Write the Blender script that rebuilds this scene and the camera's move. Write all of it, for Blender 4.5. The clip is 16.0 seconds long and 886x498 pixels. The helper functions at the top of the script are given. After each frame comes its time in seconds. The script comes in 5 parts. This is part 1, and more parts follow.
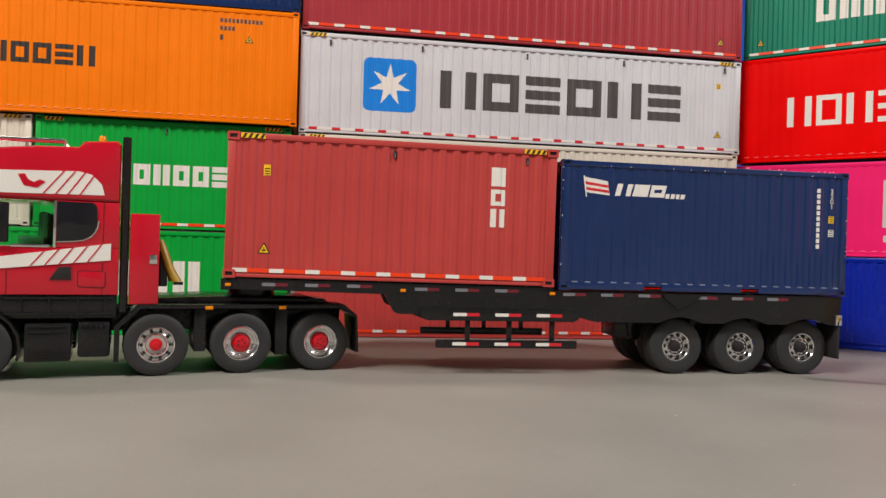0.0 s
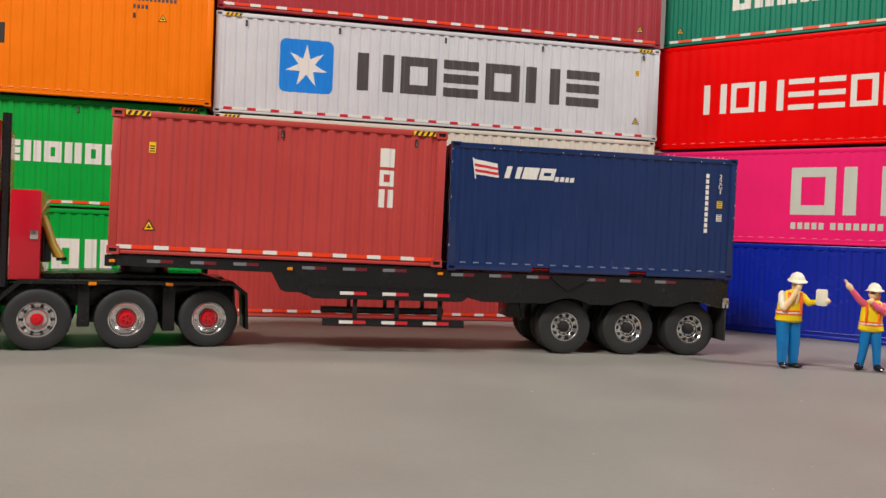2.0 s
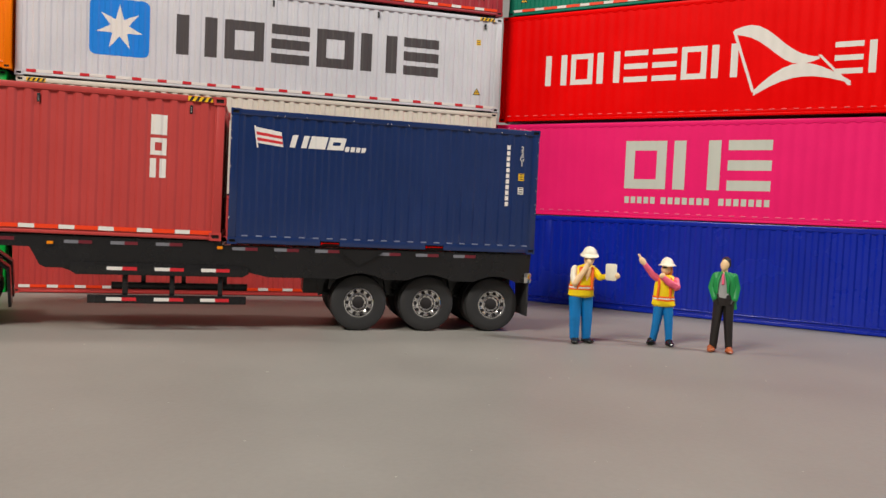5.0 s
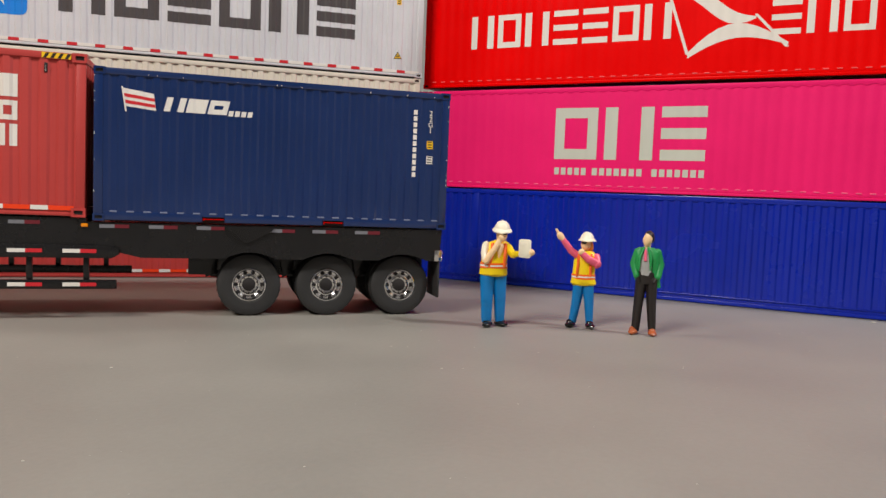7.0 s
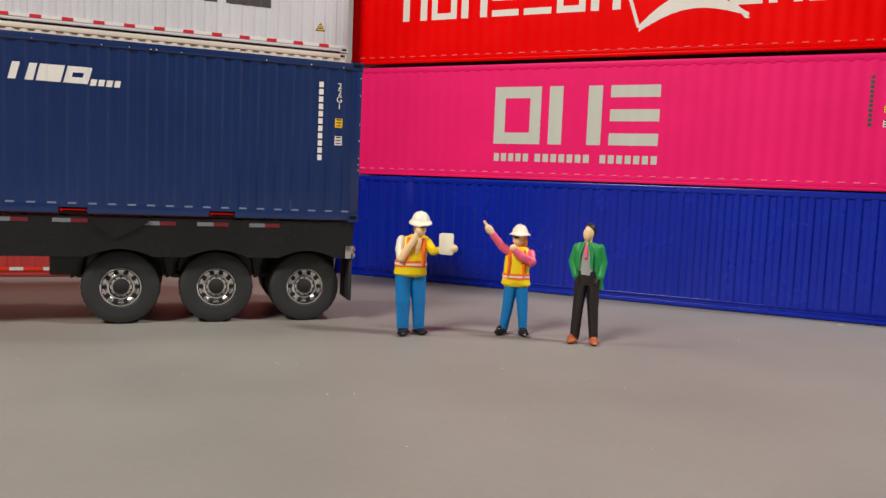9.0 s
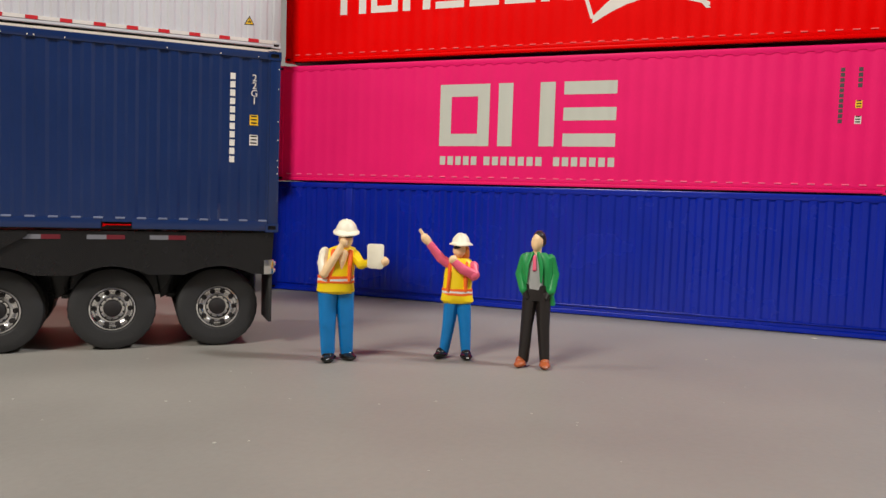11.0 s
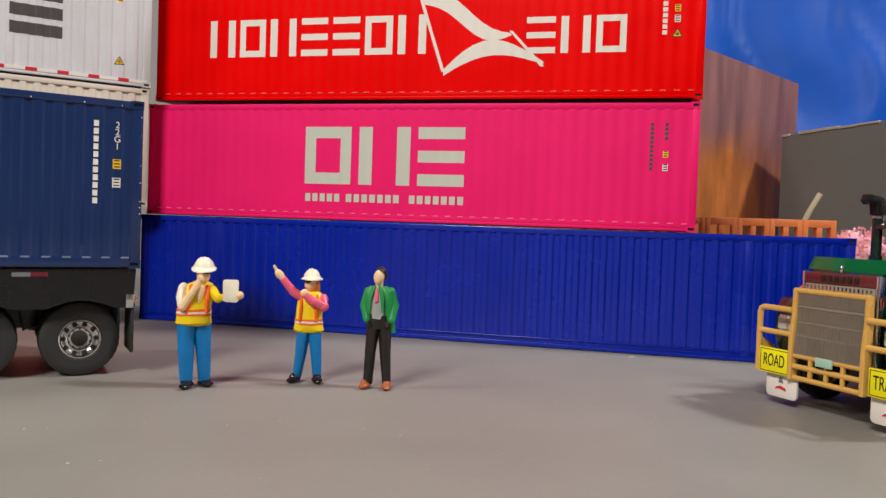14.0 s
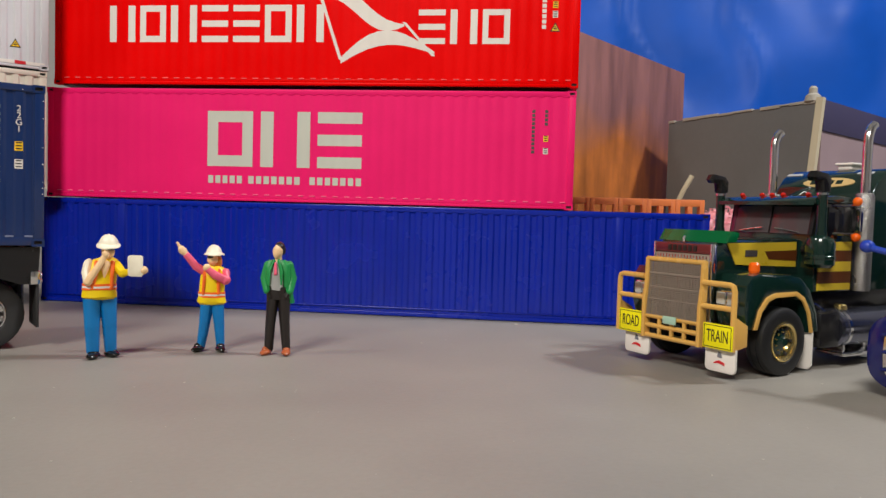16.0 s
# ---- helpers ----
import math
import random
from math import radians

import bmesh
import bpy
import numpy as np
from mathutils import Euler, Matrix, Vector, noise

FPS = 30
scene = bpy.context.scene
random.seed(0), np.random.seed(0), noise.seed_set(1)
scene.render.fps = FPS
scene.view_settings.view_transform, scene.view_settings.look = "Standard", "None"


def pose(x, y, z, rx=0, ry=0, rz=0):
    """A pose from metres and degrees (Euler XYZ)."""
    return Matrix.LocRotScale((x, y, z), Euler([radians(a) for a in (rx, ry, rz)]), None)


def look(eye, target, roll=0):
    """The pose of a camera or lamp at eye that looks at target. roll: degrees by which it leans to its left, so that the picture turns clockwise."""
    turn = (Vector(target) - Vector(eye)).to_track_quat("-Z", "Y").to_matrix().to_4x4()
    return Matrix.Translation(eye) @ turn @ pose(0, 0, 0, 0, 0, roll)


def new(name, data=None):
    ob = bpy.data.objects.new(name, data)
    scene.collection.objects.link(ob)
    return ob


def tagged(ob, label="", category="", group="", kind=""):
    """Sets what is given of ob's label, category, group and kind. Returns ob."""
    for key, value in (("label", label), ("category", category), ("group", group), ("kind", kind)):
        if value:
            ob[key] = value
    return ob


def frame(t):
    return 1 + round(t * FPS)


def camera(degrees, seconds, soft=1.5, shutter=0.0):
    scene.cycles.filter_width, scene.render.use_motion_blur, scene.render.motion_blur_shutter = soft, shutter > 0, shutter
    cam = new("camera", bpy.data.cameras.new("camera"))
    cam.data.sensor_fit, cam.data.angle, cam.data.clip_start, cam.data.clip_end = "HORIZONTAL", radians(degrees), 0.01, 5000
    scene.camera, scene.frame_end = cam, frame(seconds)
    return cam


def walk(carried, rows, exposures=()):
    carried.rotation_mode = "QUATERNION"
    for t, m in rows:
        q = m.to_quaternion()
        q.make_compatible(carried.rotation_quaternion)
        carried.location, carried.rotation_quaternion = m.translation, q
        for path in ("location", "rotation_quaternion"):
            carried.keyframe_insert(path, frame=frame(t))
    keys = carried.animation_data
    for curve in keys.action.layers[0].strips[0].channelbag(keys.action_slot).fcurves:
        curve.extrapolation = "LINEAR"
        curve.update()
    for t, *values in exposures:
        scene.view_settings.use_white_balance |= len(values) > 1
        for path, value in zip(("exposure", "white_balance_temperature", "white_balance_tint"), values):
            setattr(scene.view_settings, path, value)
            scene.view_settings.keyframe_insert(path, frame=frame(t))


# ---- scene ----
cam = camera(60.5, 16.0, soft=1.45)
PATH = [
    (0, (0.01833, 0.00864, 0.04600), (-0.18937, 0.35049, 0.04654), 1.62),
    (0.5, (0.02685, 0.01263, 0.04688), (-0.18147, 0.35410, 0.04668), 1.81),
    (1, (0.03435, 0.01519, 0.04578), (-0.17245, 0.35759, 0.04415), 2.03),
    (1.5, (0.04248, 0.01878, 0.04507), (-0.16195, 0.36257, 0.04112), 2.17),
    (2, (0.05137, 0.02378, 0.04466), (-0.14902, 0.36991, 0.03855), 2.27),
    (2.5, (0.06128, 0.03079, 0.04662), (-0.13512, 0.37919, 0.03947), 2.37),
    (3, (0.07155, 0.03618, 0.04694), (-0.11984, 0.38732, 0.03827), 2.46),
    (3.5, (0.08069, 0.04179, 0.04430), (-0.10608, 0.39536, 0.03406), 2.58),
    (4, (0.08816, 0.04642, 0.04627), (-0.09485, 0.40189, 0.03405), 2.65),
    (6.5, (0.10710, 0.09000, 0.04667), (-0.05553, 0.45436, 0.01845), 2.16),
    (7, (0.10817, 0.09640, 0.04561), (-0.04995, 0.46261, 0.01584), 2.17),
    (7.5, (0.10965, 0.10652, 0.04421), (-0.04376, 0.47466, 0.01357), 2.10),
    (8, (0.11099, 0.11728, 0.04461), (-0.03800, 0.48701, 0.01140), 2.21),
    (10.5, (0.10374, 0.16191, 0.04322), (-0.02505, 0.53950, 0.01430), 1.91),
    (11, (0.10755, 0.16615, 0.04284), (-0.01662, 0.54545, 0.01612), 1.78),
    (11.5, (0.11053, 0.16650, 0.04157), (-0.00638, 0.54828, 0.01757), 1.73),
    (12, (0.11523, 0.16514, 0.04310), (0.00718, 0.54972, 0.02256), 1.80),
    (12.5, (0.11882, 0.16061, 0.04428), (0.02023, 0.54790, 0.02736), 1.94),
    (13, (0.12189, 0.15677, 0.04524), (0.03140, 0.54610, 0.03015), 2.06),
    (13.5, (0.12427, 0.15148, 0.04639), (0.04382, 0.54309, 0.03333), 2.03),
    (14, (0.12628, 0.14603, 0.04788), (0.05604, 0.53962, 0.03536), 1.98),
    (14.5, (0.12993, 0.14128, 0.04785), (0.06971, 0.53647, 0.03370), 1.97),
    (15, (0.13248, 0.13566, 0.04836), (0.08349, 0.53233, 0.03264), 1.94),
    (15.5, (0.13543, 0.13095, 0.04650), (0.09794, 0.52878, 0.02856), 1.79),
    (16, (0.13594, 0.12568, 0.04576), (0.11112, 0.52446, 0.02677), 1.59),
]
walk(cam, [(t, look(eye, target, roll)) for t, eye, target, roll in PATH])


# ---- light ----
K = 0.001  # the model yard is drawn in millimetres


def srgb(r, g, b, gain=1.0):
    return tuple(min(0.95, gain * ((v / 255) / 12.92 if v < 10 else ((v / 255 + 0.055) / 1.055) ** 2.4)) for v in (r, g, b)) + (1.0,)


world = bpy.data.worlds.new("room_air")
scene.world = world
world.use_nodes = True
world.node_tree.nodes["Background"].inputs[0].default_value = (0.9, 0.95, 1.0, 1)
world.node_tree.nodes["Background"].inputs[1].default_value = 0.05


def ceiling_lamp(name, eye, target, watts, sx, sy, colour):
    data = bpy.data.lights.new(name, "AREA")
    data.shape, data.size, data.size_y, data.energy, data.color = "RECTANGLE", sx, sy, watts, colour
    ob = new(name, data)
    ob.matrix_world = look(eye, target)
    return ob


ceiling_lamp("ceiling_light_front", (-0.24, -0.75, 1.0), (0.09, 0.4, 0.08), 16.6, 0.42, 0.16, (1.0, 0.95, 0.87))
ceiling_lamp("ceiling_light_left", (-0.75, 0.0, 0.95), (0.1, 0.4, 0.0), 3.2, 0.12, 0.12, (1.0, 0.94, 0.86))
ceiling_lamp("ceiling_light_right", (1.0, 0.5, 0.98), (0.2, 0.45, 0.0), 11.0, 0.12, 0.12, (0.97, 0.98, 1.0))

# ---- materials ----


def paint(name, colour, rough=0.4, metal=0.0, bump=0.03, vary=0.08, coat=0.0, fine=900.0, coarse=45.0, spec=0.5):
    mat = bpy.data.materials.new(name)
    mat.use_nodes = True
    nt = mat.node_tree
    p = nt.nodes["Principled BSDF"]
    tc = nt.nodes.new("ShaderNodeTexCoord")
    n1, n2 = nt.nodes.new("ShaderNodeTexNoise"), nt.nodes.new("ShaderNodeTexNoise")
    n1.inputs["Scale"].default_value, n2.inputs["Scale"].default_value = fine, coarse
    n1.inputs["Detail"].default_value, n2.inputs["Detail"].default_value = 4, 5
    for n in (n1, n2):
        nt.links.new(tc.outputs["Object"], n.inputs["Vector"])
    mix = nt.nodes.new("ShaderNodeMix")
    mix.data_type = "RGBA"
    mix.inputs["A"].default_value = tuple(c * (1 - vary) for c in colour[:3]) + (1,)
    mix.inputs["B"].default_value = tuple(min(1, c * (1 + vary) + 0.006 * vary) for c in colour[:3]) + (1,)
    add = nt.nodes.new("ShaderNodeMath")
    add.operation = "MULTIPLY_ADD"
    nt.links.new(n1.outputs["Fac"], add.inputs[0])
    add.inputs[1].default_value = 0.35
    half = nt.nodes.new("ShaderNodeMath")
    half.operation = "MULTIPLY_ADD"
    nt.links.new(n2.outputs["Fac"], half.inputs[0])
    half.inputs[1].default_value, half.inputs[2].default_value = 1.4, -0.38
    nt.links.new(half.outputs[0], add.inputs[2])
    nt.links.new(add.outputs[0], mix.inputs["Factor"])
    nt.links.new(mix.outputs["Result"], p.inputs["Base Color"])
    rr = nt.nodes.new("ShaderNodeMapRange")
    rr.inputs["To Min"].default_value, rr.inputs["To Max"].default_value = max(0.02, rough - 0.1), min(1, rough + 0.1)
    nt.links.new(n2.outputs["Fac"], rr.inputs["Value"])
    nt.links.new(rr.outputs["Result"], p.inputs["Roughness"])
    p.inputs["Metallic"].default_value = metal
    p.inputs["Specular IOR Level"].default_value = spec
    p.inputs["Coat Weight"].default_value = coat
    p.inputs["Coat Roughness"].default_value = 0.08
    if bump:
        bn = nt.nodes.new("ShaderNodeBump")
        bn.inputs["Strength"].default_value, bn.inputs["Distance"].default_value = bump, 0.0004
        nt.links.new(n1.outputs["Fac"], bn.inputs["Height"])
        nt.links.new(bn.outputs["Normal"], p.inputs["Normal"])
    return mat


GAIN = 1.25


def glint_paint_of(mat, amount=0.4):
    """The same paint mixed towards white, a glint put into the colour."""
    mix = [n for n in mat.node_tree.nodes if n.bl_idname == "ShaderNodeMix"][0]
    c = mix.inputs["B"].default_value
    return paint(mat.name + "_glint", tuple(v + (0.8 - v) * amount for v in c[:3]) + (1,), 0.35, vary=0.2, coarse=160)


tex_red = paint("oxide_red_paint", srgb(170, 54, 50, GAIN), 0.5)
navy = paint("navy_paint", srgb(16, 39, 84, GAIN), 0.22, vary=0.12, bump=0.02, coat=0.5)
orange = paint("orange_paint", srgb(254, 112, 0, GAIN), 0.45, spec=0.15)
green = paint("leaf_green_paint", srgb(0, 148, 52, GAIN), 0.42, spec=0.25)
white = paint("grey_white_paint", srgb(206, 205, 208, 1.06), 0.45)
cream = paint("cream_paint", srgb(214, 204, 188, 1.1), 0.45)
pink = paint("magenta_pink_paint", srgb(252, 22, 102, GAIN), 0.5, spec=0.18)
scarlet = paint("scarlet_paint", srgb(243, 0, 0), 0.36, spec=0.07)
blue = paint("ultramarine_paint", srgb(0, 31, 150, GAIN), 0.26, vary=0.1)
teal = paint("teal_green_paint", srgb(0, 112, 88, GAIN), 0.42, spec=0.25)
maroon = paint("maroon_paint", srgb(150, 44, 52, GAIN), 0.45, spec=0.3)
mark_white = paint("white_marking", srgb(228, 222, 214, 1.05), 0.5, vary=0.04)
mark_grey = paint("pale_grey_marking", srgb(204, 206, 194, 1.0), 0.5, vary=0.04)
mark_dark = paint("dark_grey_marking", srgb(66, 60, 60, GAIN), 0.5)
mark_black = paint("black_marking", srgb(40, 30, 24), 0.5)
sky_blue = paint("sky_blue_marking", srgb(0, 118, 205, GAIN), 0.45)
tape_red = paint("red_tape", srgb(250, 58, 14, GAIN), 0.4)
tape_dark_red = paint("wine_red_tape", srgb(110, 28, 40), 0.4)
# grey dimmed in its colour for the shade on the trailer beam tape
tape_grey = paint("grey_tape", srgb(122, 122, 128), 0.4)
flag_red = paint("flag_red", srgb(190, 30, 40, GAIN), 0.45)
yellow = paint("sign_yellow", srgb(240, 214, 0, GAIN), 0.45)
hazard = paint("hazard_yellow", srgb(226, 178, 20, GAIN), 0.45)
hole = paint("shadowed_hollow", srgb(26, 20, 20), 0.7)
chassis = paint("gloss_black_plastic", srgb(27, 26, 27), 0.25, vary=0.25, bump=0.05, spec=0.42)
rubber = paint("dull_black_rubber", srgb(42, 41, 41), 0.6, bump=0.15, vary=0.15)
chrome = paint("chrome", (0.84, 0.83, 0.82, 1), 0.13, 1.0, bump=0.0, vary=0.05)
rim_red = paint("red_hub_paint", srgb(190, 14, 30, GAIN), 0.3)
amber = paint("amber_lens", srgb(240, 140, 10), 0.2)


# ---- building blocks ----
class Shape:
    """A bmesh drawn in millimetres."""

    def __init__(self):
        self.bm, self.slot = bmesh.new(), 0

    def face(self, points):
        f = self.bm.faces.new([self.bm.verts.new(p) for p in points])
        f.material_index = self.slot
        return f

    def box(self, x0, x1, y0, y1, z0, z1, bevel=0.0):
        v = [self.bm.verts.new(p) for p in ((x0, y0, z0), (x1, y0, z0), (x1, y1, z0), (x0, y1, z0), (x0, y0, z1), (x1, y0, z1), (x1, y1, z1), (x0, y1, z1))]
        fs = [self.bm.faces.new([v[i] for i in q]) for q in ((0, 3, 2, 1), (4, 5, 6, 7), (0, 1, 5, 4), (1, 2, 6, 5), (2, 3, 7, 6), (3, 0, 4, 7))]
        for f in fs:
            f.material_index = self.slot
        if bevel:
            es = list({e for f in fs for e in f.edges})
            bmesh.ops.bevel(self.bm, geom=es, offset=bevel, segments=2, profile=0.5, affect="EDGES", material=-1)
        return fs

    def prism(self, outline, a, b, axis="y", bevel=0.0):
        """An outline drawn in the other two axes, in order, pushed from a to b along axis."""
        put = {"y": lambda p, h: (p[0], h, p[1]), "z": lambda p, h: (p[0], p[1], h), "x": lambda p, h: (h, p[0], p[1])}[axis]
        lo, hi = [self.bm.verts.new(put(p, a)) for p in outline], [self.bm.verts.new(put(p, b)) for p in outline]
        n = len(outline)
        fs = [self.bm.faces.new(lo), self.bm.faces.new(hi[::-1])]
        fs += [self.bm.faces.new((lo[i], hi[i], hi[(i + 1) % n], lo[(i + 1) % n])) for i in range(n)]
        bmesh.ops.recalc_face_normals(self.bm, faces=fs)
        for f in fs:
            f.material_index = self.slot
        if bevel:
            es = list({e for f in fs[:2] for e in f.edges})
            bmesh.ops.bevel(self.bm, geom=es, offset=bevel, segments=2, profile=0.5, affect="EDGES", material=-1)
        return fs

    def lathe(self, profile, centre, axis="y", seg=28):
        """A closed ring of (radius, height) turned round axis; radius 0 closes an end."""
        c = Vector(centre)
        rings = []
        for r, h in profile:
            ring = []
            for i in range(seg if r > 1e-6 else 1):
                a = 2 * math.pi * i / seg
                u, w = r * math.cos(a), r * math.sin(a)
                ring.append(self.bm.verts.new(c + Vector({"y": (u, h, w), "z": (u, w, h), "x": (h, u, w)}[axis])))
            rings.append(ring)
        fs = []
        for r0, r1 in zip(rings, rings[1:]):
            for i in range(seg):
                q = [r0[i % len(r0)], r0[(i + 1) % len(r0)], r1[(i + 1) % len(r1)], r1[i % len(r1)]]
                q = list(dict.fromkeys(q))
                if len(q) > 2:
                    fs.append(self.bm.faces.new(q))
        bmesh.ops.recalc_face_normals(self.bm, faces=fs)
        for f in fs:
            f.material_index = self.slot

    def rod(self, a, b, r, axis_seg=10, r2=None):
        self.tube([a, b], [r, r if r2 is None else r2], axis_seg)

    def tube(self, points, r, seg=8):
        pts = [Vector(p) for p in points]
        rs = list(r) if isinstance(r, (list, tuple)) else [r] * len(pts)
        rings, up = [], None
        for i, p in enumerate(pts):
            d = (pts[min(i + 1, len(pts) - 1)] - pts[max(i - 1, 0)]).normalized()
            if up is None:
                up = Vector((0, 0, 1)) if abs(d.z) < 0.9 else Vector((1, 0, 0))
            s = d.cross(up).normalized()
            up = s.cross(d).normalized()
            rings.append([self.bm.verts.new(p + rs[i] * (math.cos(2 * math.pi * k / seg) * s + math.sin(2 * math.pi * k / seg) * up)) for k in range(seg)])
        fs = [self.bm.faces.new((r0[k], r0[(k + 1) % seg], r1[(k + 1) % seg], r1[k])) for r0, r1 in zip(rings, rings[1:]) for k in range(seg)]
        fs += [self.bm.faces.new(rings[0][::-1]), self.bm.faces.new(rings[-1])]
        bmesh.ops.recalc_face_normals(self.bm, faces=fs)
        for f in fs:
            f.material_index = self.slot

    def ball(self, centre, rx, ry=None, rz=None, seg=14, rings=9, turn=None):
        ry, rz = rx if ry is None else ry, rx if rz is None else rz
        m = Matrix.Translation(centre) @ (turn or Matrix.Identity(4)) @ Matrix.Diagonal((rx, ry, rz, 1))
        made = bmesh.ops.create_uvsphere(self.bm, u_segments=seg, v_segments=rings, radius=1, matrix=m)
        for f in {f for v in made["verts"] for f in v.link_faces}:
            f.material_index = self.slot


def part(name, shape, material, parent=None, label="", angle=32):
    """Links a shape as one mesh object under a thing or a part."""
    mesh = bpy.data.meshes.new(name)
    bmesh.ops.scale(shape.bm, vec=(K, K, K), verts=shape.bm.verts)
    shape.bm.to_mesh(mesh)
    shape.bm.free()
    for m in material if isinstance(material, (list, tuple)) else [material]:
        mesh.materials.append(m)
    for p in mesh.polygons:
        p.use_smooth = True
    mesh.set_sharp_from_angle(angle=radians(angle))
    ob = new(name, mesh)
    if parent is not None:
        ob.parent = parent
    return tagged(ob, label)


def thing(name, x, y, z, turn, label, category, group="", kind="", tilt=0.0):
    ob = new(name)
    ob.matrix_world = pose(x * K, y * K, z * K, 0, tilt, turn)
    ob.empty_display_size = 0.01
    return tagged(ob, label, category, group, kind)


def at_place(ob, x, y, z, turn=0.0):
    ob.matrix_world = pose(x * K, y * K, z * K, 0, 0, turn)
    return ob


# ---- the room ----
floor_paint = paint("grey_floor_paint", srgb(129, 125, 118, GAIN), 0.5, bump=0.14, vary=0.16, fine=700, coarse=16, spec=0.26)
# unseen walls and ceiling, added for bounce light and chrome reflections
wall_paint = paint("room_wall_paint", (0.5, 0.48, 0.46, 1), 0.8, vary=0.04, coarse=3)
b = Shape()
b.box(-1600, 1600, -1400, 1500, -20, 0)
tagged(part("floor", b, floor_paint), "smooth grey painted floor of the model yard", "floor", kind="structure")
for name, dims in (("wall_south", (-1600, 1600, -1440, -1400, -20, 1600)), ("wall_north", (-1600, 1600, 1500, 1540, -20, 1600)), ("wall_west", (-1640, -1600, -1400, 1500, -20, 1600)), ("wall_east", (1600, 1640, -1400, 1500, -20, 1600))):
    b = Shape()
    b.box(*dims)
    tagged(part(name, b, wall_paint), "plain pale room wall, unseen, added to bounce light", "wall", kind="structure")
b = Shape()
b.box(-1640, 1640, -1440, 1540, 1600, 1640)
tagged(part("ceiling", b, wall_paint), "plain pale room ceiling, unseen, added to bounce light", "ceiling", kind="structure")

# ---- shipping containers ----
RIB, OUT = 5.2, 0.35  # rib pitch, outer skin behind the frame's face


def rib_breaks(x0, x1, deep):
    n = max(3, round((x1 - x0) / RIB))
    p = (x1 - x0) / n
    out = []
    for i in range(n):
        a = x0 + i * p
        out += [(a, OUT), (a + 0.34 * p, OUT), (a + 0.5 * p, OUT + deep), (a + 0.84 * p, OUT + deep)]
    return out + [(x1, OUT)]


def clip_x(poly, x0, x1):
    for keep, edge in ((lambda p: p[0] >= x0 - 1e-9, x0), (lambda p: p[0] <= x1 + 1e-9, x1)):
        out = []
        for i, q in enumerate(poly):
            p = poly[i - 1]
            if keep(p) != keep(q):
                s = (edge - p[0]) / (q[0] - p[0])
                out.append((edge, p[1] + s * (q[1] - p[1])))
            if keep(q):
                out.append(q)
        poly = out
        if len(poly) < 3:
            return []
    return poly


def lay_on_ribs(shape, breaks, poly, lift=0.06):
    """Lays a convex outline (x, z), counter-clockwise, on a ribbed panel like a coat of paint."""
    for (xa, ya), (xb, yb) in zip(breaks, breaks[1:]):
        c = clip_x(poly, xa, xb)
        if c and max(p[0] for p in c) - min(p[0] for p in c) > 1e-6:
            shape.face([(x, ya + (yb - ya) * (x - xa) / (xb - xa) - lift, z) for x, z in c])


def rect(x0, x1, z0, z1):
    return [(x0, z0), (x1, z0), (x1, z1), (x0, z1)]


def emblem_blocks(kinds, x0, x1, z0, z1, gap=0.16, stroke=0.22, lean=0.0):
    """A row of plain blocks: f hollow frame, p pair of bars, t three bars, s solid, l bar with a foot."""
    n = len(kinds)
    pitch = (x1 - x0) / (n - gap)
    h, out = z1 - z0, []
    for i, k in enumerate(kinds):
        a, w = x0 + i * pitch, pitch * (1 - gap)
        s = min(stroke * h, 0.36 * w)
        if k == "f":
            out += [rect(a, a + s, z0, z1), rect(a + w - s, a + w, z0, z1), rect(a + s, a + w - s, z0, z0 + s), rect(a + s, a + w - s, z1 - s, z1)]
        elif k == "p":
            out += [rect(a, a + 1.2 * s, z0, z1), rect(a + w - 1.2 * s, a + w, z0, z1)]
        elif k == "t":
            out += [rect(a, a + w, z0 + j * (h - s) / 2, z0 + j * (h - s) / 2 + s) for j in range(3)]
        elif k == "s":
            out += [rect(a, a + w, z0, z1)]
        if len(out) and out[-1] is not None:
            out.append(None)
    return [q and [(x + lean * (z - z0), z) for x, z in q] for q in out]


def ribbed_panel(x0, x1, z0, z1, inner, deep=0.6):
    br = rib_breaks(x0, x1, deep)
    b = Shape()
    for (xa, ya), (xb, yb) in zip(br, br[1:]):
        b.face([(xa, ya, z0), (xb, yb, z0), (xb, yb, z1), (xa, ya, z1)])
    b.face([(x1, inner, z0), (x0, inner, z0), (x0, inner, z1), (x1, inner, z1)])
    bmesh.ops.remove_doubles(b.bm, verts=b.bm.verts, dist=0.001)
    edges = [e for e in b.bm.edges if e.is_boundary]
    bmesh.ops.holes_fill(b.bm, edges=edges, sides=0)
    return b, br


WIDE = 48.0


def tape_run(ob, pieces, y=-0.02, z=1.65, high=1.4):
    """Short strips of reflective tape, one object each, on shared meshes."""
    made = {}
    for x, wide, mat in pieces:
        if mat not in made:
            b = Shape()
            b.box(0, wide, 0, 0.14, 0, high)
            made[mat] = part("tape_strip", b, mat, ob)
            made[mat].location = (x * K, y * K, z * K)
        else:
            o = new("tape_strip", made[mat].data)
            o.parent, o.location = ob, (x * K, y * K, z * K)


